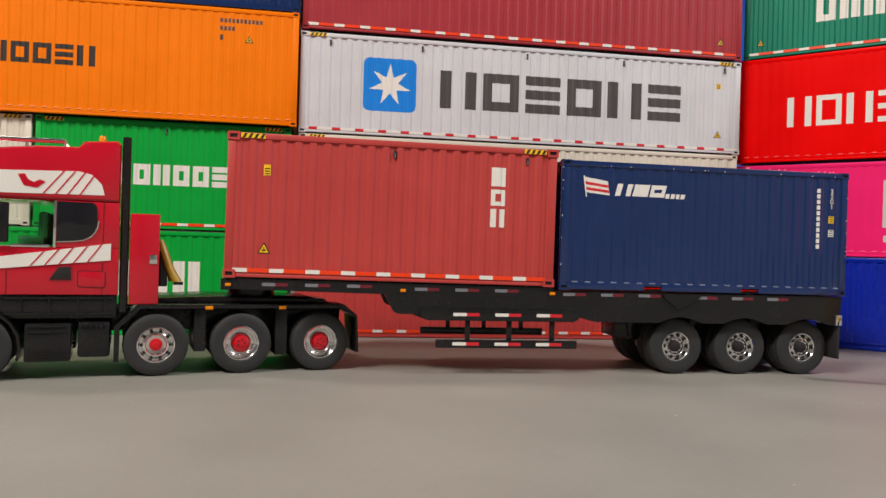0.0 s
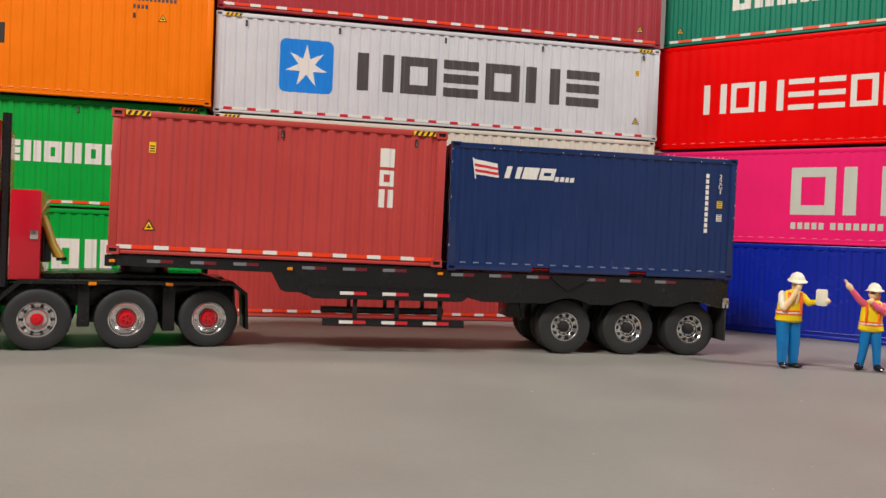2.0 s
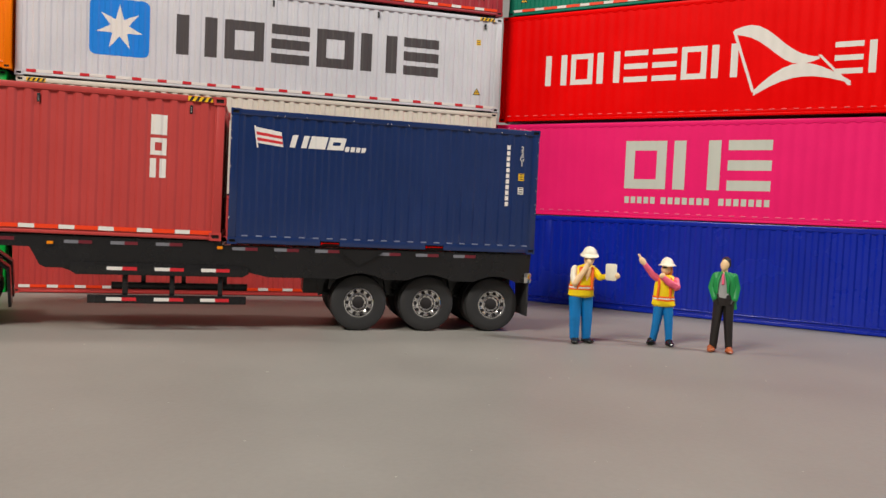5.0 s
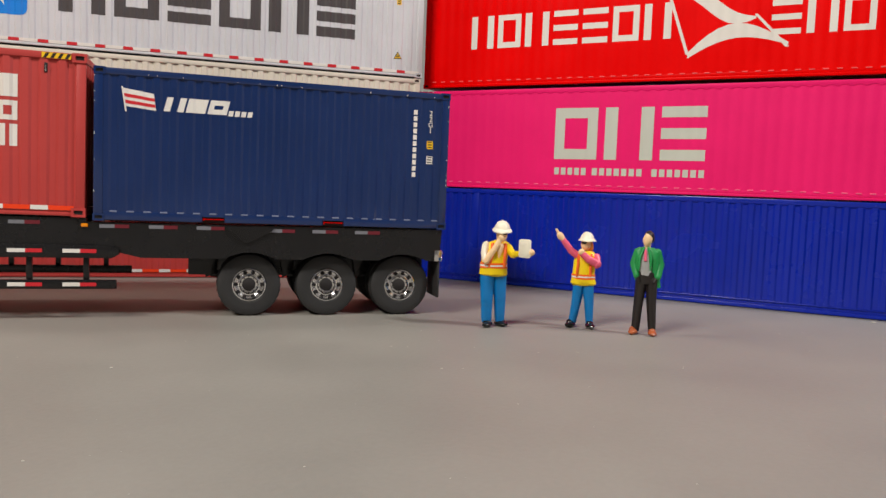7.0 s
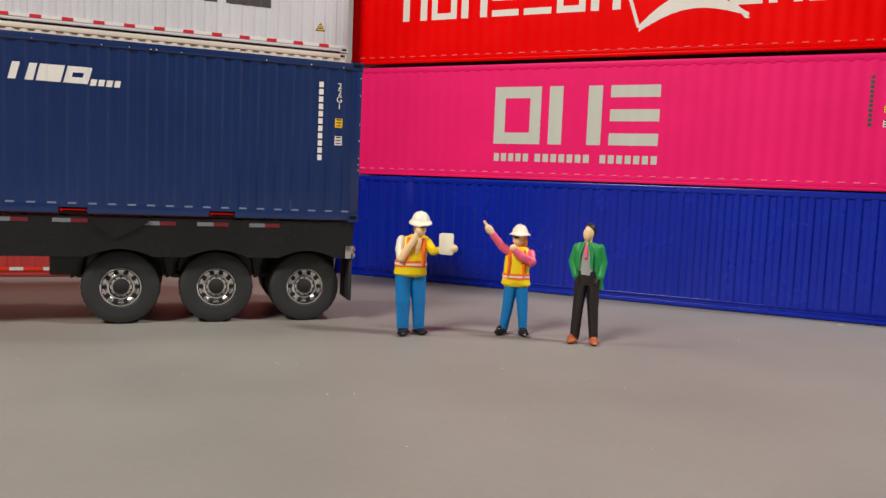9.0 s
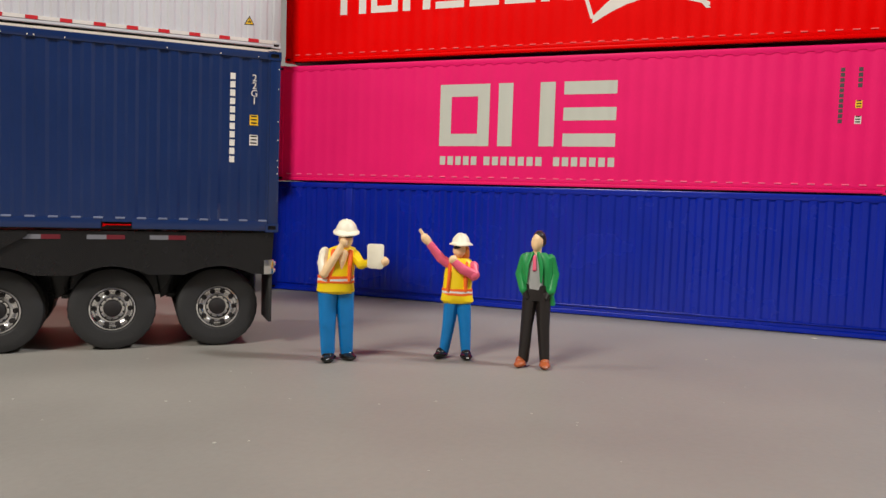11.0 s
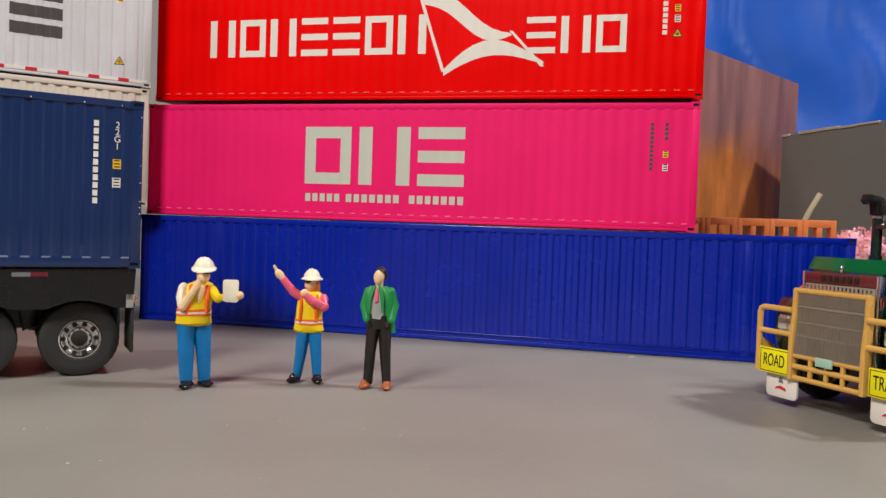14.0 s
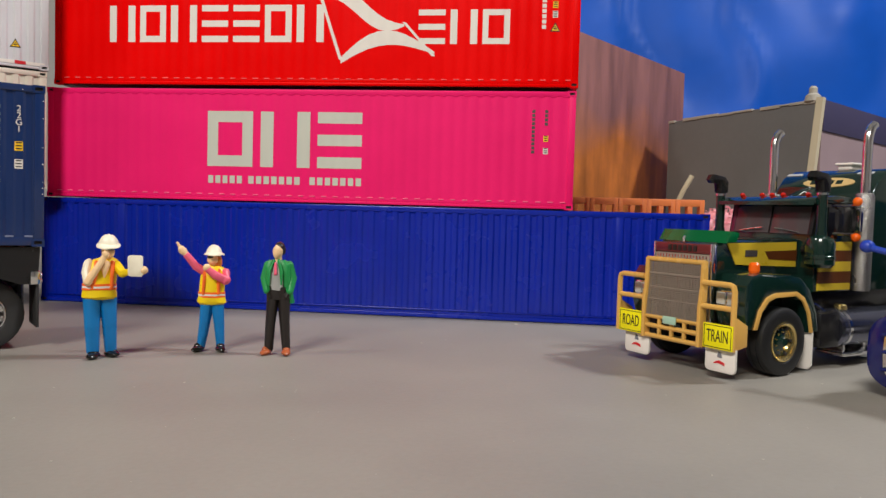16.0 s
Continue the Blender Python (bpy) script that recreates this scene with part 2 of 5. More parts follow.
def container(label, length, high, paint_mat, x, y, z, turn, group, tape=0.0, hazards="", pockets=(), posts=(), tilt=0.0, locks=(), deep=0.55, feet=False, heads=False, cast=1.0):
    ob = thing("shipping_container", x, y, z, turn, label, "container", group, tilt=tilt)
    L, H, W = length, high, WIDE
    for y0, s in ((0.0, 1), (W, -1)):
        pan, br = ribbed_panel(2.6, L - 2.6, 2.9, H - 2.1, 2.4, deep)
        if s < 0:
            for v in pan.bm.verts:
                v.co.x, v.co.y = L - v.co.x, W - v.co.y
        part("side_panel", pan, paint_mat, ob, angle=20)
        lo, hi = min(y0, y0 + s * 2.2), max(y0, y0 + s * 2.2)
        lo, hi = (lo + 0.1, hi) if s > 0 else (lo, hi - 0.1)
        b = Shape()
        if s > 0 and pockets:
            xs = [3.0] + [e for c in pockets for e in (c - 3.6, c + 3.6)] + [L - 3.0]
            for a, c in zip(xs[::2], xs[1::2]):
                b.box(a, c, lo, hi, 0.3, 3.2, 0.25)
            for c in pockets:
                b.box(c - 3.6, c + 3.6, lo, hi, 2.1, 3.1)
                b.slot = 1
                b.box(c - 3.6, c + 3.6, lo + 1.4, hi, 0.4, 2.1)
                b.slot = 2
                b.prism([(c - 3.3, 1.85), (c - 3.3, 0.75), (c - 2.6, 1.2), (c + 3.4, 1.2), (c + 3.4, 1.55), (c - 2.6, 1.55)], lo + 0.5, lo + 1.4, "y")
                b.slot = 0
        else:
            b.box(3.0, L - 3.0, lo, hi, 0.3, 1.5, 0.25)
            b.box(3.0, L - 3.0, lo + 0.22 if s > 0 else lo, hi if s > 0 else hi - 0.22, 1.5, 3.1, 0.2)
        part("bottom_rail", b, [paint_mat, hole, scarlet], ob)
        b = Shape()
        b.box(3.0, L - 3.0, lo, hi, H - 2.3, H - 0.2, 0.25)
        part("top_rail", b, paint_mat, ob)
        for x0 in (0.1, L - 2.9):
            b = Shape()
            b.box(x0, x0 + 2.8, lo, hi, 2.2, H - 2.2, 0.25)
            part("corner_post", b, paint_mat, ob)
        for x0 in posts:
            b = Shape()
            b.box(x0, x0 + 3.2, lo, hi, 2.2, H - 2.2, 0.25)
            part("corner_post", b, paint_mat, ob)
        cw, ch, cp = 3.5 * cast, 2.4 * cast, 0.05 + 0.9 * (cast - 1)
        for x0 in (0.0 - (cast - 1), L - cw + (cast - 1), *[p - 0.1 for p in posts]):
            for z0 in (0.0, H - ch):
                b = Shape()
                ya, yb = (y0 - cp, y0 + 3.2) if s > 0 else (y0 - 3.2, y0 + cp)
                fs = b.box(x0, x0 + cw, ya, yb, z0, z0 + ch)
                face = fs[2] if s > 0 else fs[4]
                bmesh.ops.recalc_face_normals(b.bm, faces=b.bm.faces)
                bmesh.ops.inset_individual(b.bm, faces=[face], thickness=0.92 * cast, depth=0)
                bmesh.ops.inset_individual(b.bm, faces=[face], thickness=0.06, depth=-0.5)
                face.material_index = 1
                part("corner_casting", b, [paint_mat, hole], ob)
    b = Shape()
    b.box(2.4, L - 2.4, 2.2, W - 2.2, H - 0.9, H - 0.05, 0.1)
    part("roof", b, paint_mat, ob)
    b = Shape()
    b.box(2.4, L - 2.4, 2.2, W - 2.2, 0.05, 1.6)
    part("base", b, chassis, ob)
    for x0, s in ((0.0, 1), (L, -1)):
        pan, _ = ribbed_panel(2.6, W - 2.6, 2.9, H - 2.1, 2.0)
        for v in pan.bm.verts:
            v.co.x, v.co.y = (v.co.y + 0.2, W - v.co.x) if s > 0 else (L - 0.2 - v.co.y, v.co.x)
        part("end_panel", pan, paint_mat, ob, angle=20)
        b = Shape()
        xa, xb = (0.3, 2.2) if s > 0 else (L - 2.2, L - 0.3)
        b.box(xa, xb, 2.6, W - 2.6, 0.3, 3.0, 0.2)
        part("end_sill", b, paint_mat, ob)
        b = Shape()
        b.box(xa, xb, 2.6, W - 2.6, H - 2.3, H - 0.3, 0.2)
        part("end_header", b, paint_mat, ob)
    if tape:
        n = round((L - 6) / 12.67)
        p = (L - 6) / n
        tape_run(ob, [(3 + i * p, 0.4 * p, mark_white) for i in range(n)] + [(3 + (i + 0.4) * p, 0.6 * p - 0.15, tape_red) for i in range(n)], z=tape)
    for end in hazards:
        a = 4.4 if end == "l" else L - 4.4 - 8.4
        b = Shape()
        b.box(a, a + 8.4, 0.02, 0.12, H - 2.1, H - 0.4)
        b.slot = 1
        for i in range(4):
            q = a + 0.4 + i * 2.05
            b.prism([(q, H - 2.05), (q + 0.95, H - 2.05), (q + 1.85, H - 0.45), (q + 0.9, H - 0.45)], -0.03, 0.1)
        part("hazard_sticker", b, [hazard, mark_black], ob, "yellow and black striped sticker")
    for c in locks:
        b = Shape()
        b.box(c - 0.5, c + 0.5, 0.1, 0.5, H - 6.6, H - 3.6, 0.1)
        b.slot = 1
        b.box(c - 0.18, c + 0.18, -0.05, 0.3, H - 6.2, H - 4.4, 0.05)
        part("air_vent", b, [hole, chrome], ob)
    br = rib_breaks(2.6, L - 2.6, deep)
    if feet:
        # rib feet take a paler tint, so their catch of light is painted in
        glint_mat = glint_paint_of(paint_mat, 0.17)
        for (xa, _), (xb, _) in zip(br[2::4], br[3::4]):
            b = Shape()
            b.prism([(OUT + deep + 0.1, 2.9), (0.02, 2.9), (0.02, 3.1), (OUT + deep + 0.1, 3.45)], xa - 0.25, xb + 0.25, "x", 0.06)
            part("rib_foot", b, glint_mat, ob)
    if heads:
        for (xa, _), (xb, _) in zip(br[2::4], br[3::4]):
            b = Shape()
            e = OUT + deep + 0.1
            b.prism([(xa - 0.9, H - 2.1), (xa - 0.5, H - 2.75), (xa + 0.1, H - 3.15), (xb - 0.1, H - 3.15), (xb + 0.5, H - 2.75), (xb + 0.9, H - 2.1)], 0.12, e, "y")
            for v in b.bm.verts:
                if v.co.y < 0.2:
                    v.co.z += 0.75 * (H - 2.1 - v.co.z)
            part("rib_head", b, paint_mat, ob)
    return ob, br


def marking(name, ob, br, polys, material, label="", lift=0.06):
    b = Shape()
    for i, q in enumerate(polys):
        if q:
            lay_on_ribs(b, br, q, lift)
        if b.bm.faces and (q is None or i == len(polys) - 1):
            bmesh.ops.remove_doubles(b.bm, verts=b.bm.verts, dist=0.002)
            part(name[:-1] if None in polys else name, b, material, ob, label, angle=20)
            b = Shape()


def warning_triangle(ob, br, x, z, size=4.2):
    h = size * 0.9
    marking("warning_sign", ob, br, [[(x - size / 2, z), (x + size / 2, z), (x, z + h)]], mark_black, "yellow warning triangle sticker", 0.08)
    marking("warning_sign_face", ob, br, [[(x - size * 0.36, z + 0.4), (x + size * 0.36, z + 0.4), (x, z + h - 0.8)]], hazard, lift=0.11)
    marking("warning_sign_bars", ob, br, [rect(x - 0.7, x + 0.7, z + 0.9, z + 1.5), rect(x - 0.25, x + 0.25, z + 1.7, z + 2.2)], mark_black, lift=0.14)


def plate(ob, br, x, z, w=2.2, h=3.0, mat=None):
    marking("data_plate", ob, br, [rect(x, x + w, z, z + h)], mat or hazard, "small square data sticker", 0.08)
    marking("data_plate_print", ob, br, [rect(x + 0.3, x + w - 0.3, z + 0.4 + i * 0.9, z + 0.8 + i * 0.9) for i in range(3)], mark_black, lift=0.11)


def serial(ob, br, x, z_top, z_low, n, mat, w=1.3):
    p = (z_top - z_low) / n
    for i in range(n):
        marking("serial_bar", ob, br, [rect(x, x + w, z_top - (i + 0.75) * p, z_top - i * p)], mat, "", 0.08)


def wall_point(origin, turn, s, back=0.0):
    c, q = math.cos(radians(turn)), math.sin(radians(turn))
    return origin[0] + s * c - back * q, origin[1] + s * q + back * c


LEFT, LT = (-71.1, 445.5), 40.7
RIGHT, RT = (8.0, 460.0), -3.4


def stacked(label, wall, s0, s1, z, high, mat, back=0.0, **more):
    origin, turn = (LEFT, LT) if wall == "left" else (RIGHT, RT)
    x, y = wall_point(origin, turn, s0, back)
    return container(label, s1 - s0, high, mat, x, y, z, turn, "stacked containers", **more)


# left stack, from the floor up
stacked("oxide red forty-foot container standing on the floor", "left", -228.0, 1.8, 0.0, 51.3, tex_red, tape=2.7, back=1.0)
ob, br = stacked("cream forty-foot container stacked on a red one", "left", -227.5, 12.0, 51.6, 51.6, cream, hazards="l", back=0.5)
ob, br = stacked("grey-white forty-foot container with a blue star emblem", "left", -228.0, 12.6, 103.6, 51.0, white, hazards="lr", locks=(15, 62, 118, 172, 231))
c, h = (45.6, 26.4), 13.6
corner = [(-1, -1), (1, -1), (1, 1), (-1, 1)]
rounded = []
for (sx, sz), a0 in zip(corner, (180, 270, 0, 90)):
    rounded += [(c[0] + sx * (h - 3) + 3 * math.cos(radians(a0 + d)), c[1] + sz * (h - 3) + 3 * math.sin(radians(a0 + d))) for d in (0, 30, 60, 90)]
marking("emblem_field", ob, br, [rounded], sky_blue, "sky-blue rounded square emblem", 0.06)
rays = []
for i in range(7):
    a = math.pi / 2 + 2 * math.pi * i / 7
    tip = (c[0] + 11.0 * math.cos(a), c[1] + 11.0 * math.sin(a))
    q = [(c[0] + 4.3 * math.cos(a + d), c[1] + 4.3 * math.sin(a + d)) for d in (-math.pi / 7, math.pi / 7)]
    rays.append([c, q[0], tip, q[1]])
marking("emblem_star", ob, br, rays, mark_white, "white seven-pointed star", 0.1)
marking("emblem_blocks", ob, br, emblem_blocks("pftfpt", 71.7, 205.5, 16.2, 35.8, stroke=0.25), mark_dark, "dark grey emblem block")
plate(ob, br, 226.5, 35.5)
warning_triangle(ob, br, 227.6, 8.6)
tape_run(ob, [(5 + i * 11.7 + 4.3, 7.3, mark_white) for i in range(20)] + [(5 + i * 11.7, 4.2, flag_red) for i in range(20)])
ob, br = stacked("maroon forty-foot container stacked on a white one", "left", -227.6, 12.4, 156.0, 51.5, maroon, tape=1.9)
warning_triangle(ob, br, 227.5, 7.5)

ob, br = stacked("green forty-foot container standing on the floor", "left", -474.0, -231.0, 0.0, 51.6, green, back=1.0, deep=0.5)
marking("emblem_blocks", ob, br, emblem_blocks("ftppftsfp", 66.0, 200.0, 19.5, 36.8, stroke=0.3), mark_white, "white emblem block")
ob, br = stacked("green twenty-foot container with a row of white blocks", "left", -351.5, -231.5, 52.2, 53.0, green, tape=1.9, hazards="lr", locks=(60,), back=0.5, deep=0.5)
marking("emblem_blocks", ob, br, emblem_blocks("tpfpffttp", 26.5, 108.5, 21.6, 31.8, stroke=0.3), mark_white, "white emblem block")
ob, br = stacked("cream twenty-foot container beside a green one", "left", -474.0, -353.0, 52.2, 53.0, cream, hazards="lr", locks=(106,), back=0.5)
ob, br = stacked("orange forty-foot container with dark blocks", "left", -471.0, -228.9, 105.6, 56.8, orange, back=-3.0, deep=0.3, feet=True)
marking("emblem_blocks", ob, br, emblem_blocks("sfpfsspfftp", 40.0, 146.5, 23.6, 33.4, stroke=0.24), mark_black, "brown-black emblem block")
warning_triangle(ob, br, 218.0, 40.0)
for z0, n in ((49.5, 11), (45.6, 4)):
    for i in range(n):
        marking("serial_bar", ob, br, [rect(204 + i * 1.9, 205.2 + i * 1.9, z0, z0 + 2.0)], mark_dark)
plate(ob, br, 204.0, 40.8, 1.4, 2.4, mark_dark)
stacked("navy forty-foot container on an orange one", "left", -471.0, -228.5, 162.8, 52.0, navy, back=-2.0, deep=0.4)

# right stack, from the floor up
ob, br = stacked("long ultramarine container with inner corner posts", "right", -79.8, 218.9, 0.0, 48.2, blue, posts=(37.8, 260.5), deep=0.42, heads=True)
for name, xa, xb, ya, za, zb in (("sill_rail", 3.6, 295.1, -0.9, 0.25, 1.9), ("sill_lip", 3.6, 295.1, -0.35, 3.3, 3.9)):
    b = Shape()
    b.box(xa, xb, ya, 0.2, za, zb, 0.25)
    part(name, b, blue, ob)
ob, br = stacked("magenta-pink forty-foot container with pale grey blocks", "right", -77.0, 162.5, 48.4, 50.0, pink, deep=0.13, feet=True, heads=True)
marking("emblem_blocks", ob, br, [q for k, a, e in (("f", 77.2, 98.2), ("p", 101.8, 124.4), ("t", 127.8, 147.7)) for q in emblem_blocks(k, a, e, 15.5, 40.0, gap=0.0, stroke=0.2)], mark_grey, "pale grey emblem block")
marking("small_blocks", ob, br, [q for n, a, e in ((5, 77.7, 93.4), (7, 96.4, 120.0), (7, 124.5, 147.7)) for q in emblem_blocks("s" * n, a, e, 8.0, 11.4, gap=0.3)], mark_grey, "small pale bar")
serial(ob, br, 221.2, 42.0, 23.2, 11, mark_dark)
serial(ob, br, 226.6, 42.0, 35.0, 4, mark_dark)
plate(ob, br, 226.2, 28.6, 2.0, 2.6)
plate(ob, br, 226.2, 23.4, 2.0, 2.6, mark_white)
ob, br = stacked("scarlet forty-foot container with white blocks and a flag", "right", -73.6, 163.0, 99.8, 58.4, scarlet, deep=0.13, feet=True, heads=True)
marking("emblem_blocks", ob, br, emblem_blocks("pfpttfp", 26.8, 126.2, 19.0, 35.2, stroke=0.17) + emblem_blocks("tpf", 168.0, 207.2, 18.2, 32.8, stroke=0.17), mark_white, "white emblem block")
flag, lower_flag = [], []
n = 10
for i in range(n):
    u, v = i / n, (i + 1) / n
    up = lambda t: (123.8 + 38 * t, 40.6 - 14.5 * t + 3.0 * math.sin(2 * math.pi * t))
    dn = lambda t: (134.0 + 41.2 * t, 11.0 + 1.6 * t + 11.2 * math.sin(math.pi * t * 0.92) * (1 - 0.35 * t))
    wid_u, wid_d = (lambda t: 7.5 * math.sin(math.pi * (0.08 + 0.9 * t)) + 0.5), (lambda t: 7.0 * math.sin(math.pi * (0.1 + 0.86 * t)) * (1 - 0.3 * t) + 0.4)
    for f, wd, quads in ((up, wid_u, flag), (dn, wid_d, lower_flag)):
        (xa, za), (xb, zb) = f(u), f(v)
        quads.append([(xa, za - wd(u) * 0.5), (xb, zb - wd(v) * 0.5), (xb, zb + wd(v) * 0.5), (xa, za + wd(u) * 0.5)])
edges = [[(123.2, 41.0), (133.2, 11.4), (134.6, 11.4), (124.6, 41.0)], [(161.0, 27.5), (174.0, 13.0), (175.6, 13.0), (162.4, 27.5)]]
marking("flag_emblem", ob, br, flag, mark_white, "white waving flag outline")
marking("flag_emblem", ob, br, lower_flag, mark_white, "white waving flag outline", 0.1)
for edge in edges:
    marking("flag_edge", ob, br, [edge], mark_white, "", 0.14)
serial(ob, br, 220.6, 46.0, 24.0, 10, mark_white, 1.8)
plate(ob, br, 225.0, 33.2, 2.2, 2.8)
plate(ob, br, 225.0, 29.2, 2.2, 2.8, mark_white)
warning_triangle(ob, br, 226.2, 23.4)
ob, br = stacked("teal-green forty-foot container with white blocks", "right", -70.6, 168.0, 158.4, 52.0, teal, tape=1.9, deep=0.4)
warning_triangle(ob, br, 9.0, 7.0)
marking("emblem_blocks", ob, br, emblem_blocks("fpppf", 37.0, 92.0, 16.5, 34.0, stroke=0.3), mark_white, "white emblem block")

# ---- wheels ----
def glass(name, tint, rough=0.02):
    mat = bpy.data.materials.new(name)
    mat.use_nodes = True
    p = mat.node_tree.nodes["Principled BSDF"]
    p.inputs["Base Color"].default_value = tint
    p.inputs["Transmission Weight"].default_value = 1.0
    p.inputs["Roughness"].default_value = rough
    p.inputs["IOR"].default_value = 1.2
    return mat


gold = paint("gold_plate", srgb(236, 210, 140), 0.2, 0.9, bump=0.0)
deep_green = paint("deep_green_paint", srgb(13, 36, 30, GAIN), 0.14, vary=0.1, coat=0.6)
cab_red = paint("cab_red_paint", srgb(178, 12, 34, GAIN), 0.2, vary=0.06, coat=0.5)
bull_tan = paint("tan_gold_bar_paint", srgb(198, 154, 78, GAIN), 0.3)
stripe_yellow = paint("stripe_yellow", srgb(196, 168, 44, GAIN), 0.3)
stripe_brown = paint("stripe_brown", srgb(88, 46, 20, GAIN), 0.3)
mesh_grey = paint("grey_wire_mesh", srgb(150, 138, 124), 0.5, 0.2, bump=0.25, fine=2600)
dark_blue = paint("glossy_dark_blue", srgb(16, 24, 92), 0.16, coat=0.6)
lens_clear = paint("clear_lamp_lens", srgb(205, 205, 198), 0.12)
lens_red = paint("red_lamp_lens", srgb(190, 30, 16), 0.15)
orange_ball = paint("orange_plastic", srgb(250, 92, 6, GAIN), 0.3)
visor_green = paint("green_clear_plastic", srgb(4, 100, 54, GAIN), 0.14, spec=0.4, bump=0.0)
visor_green.node_tree.nodes["Principled BSDF"].inputs["Transmission Weight"].default_value = 0.3


clear_glass = glass("clear_glass", (0.92, 0.96, 0.94, 1))
smoked = paint("smoked_window_plastic", srgb(26, 26, 30), 0.08)


def tyre_shape(r=10.7, wide=6.4, seg=64, bore=6.1):
    b = Shape()
    w, i = wide, bore
    b.lathe([(i, 0.5), (i + 0.5, 0.12), (0.76 * r, 0.0), (0.9 * r, 0.12), (0.965 * r, 0.5), (0.99 * r, 1.0), (r, 1.5), (r, 0.30 * w), (r - 0.3, 0.31 * w), (r - 0.3, 0.36 * w), (r, 0.37 * w), (r, 0.63 * w), (r - 0.3, 0.64 * w), (r - 0.3, 0.69 * w), (r, 0.70 * w),
             (r, w - 1.5), (0.99 * r, w - 1.0), (0.965 * r, w - 0.5), (0.9 * r, w - 0.12), (0.76 * r, w), (i + 0.5, w - 0.12), (i, w - 0.5), (i, 0.5)], (0, 0, 0), seg=seg)
    for v in b.bm.verts:
        q = math.hypot(v.co.x, v.co.z)
        if q > 0.98 * r and round(math.atan2(v.co.z, v.co.x) / (2 * math.pi) * seg) % 2:
            v.co.x, v.co.z = v.co.x * 0.984, v.co.z * 0.984
    bmesh.ops.remove_doubles(b.bm, verts=b.bm.verts, dist=0.0005)
    return b


black_rubber = paint("fresh_black_rubber", srgb(24, 24, 25), 0.5, bump=0.1)


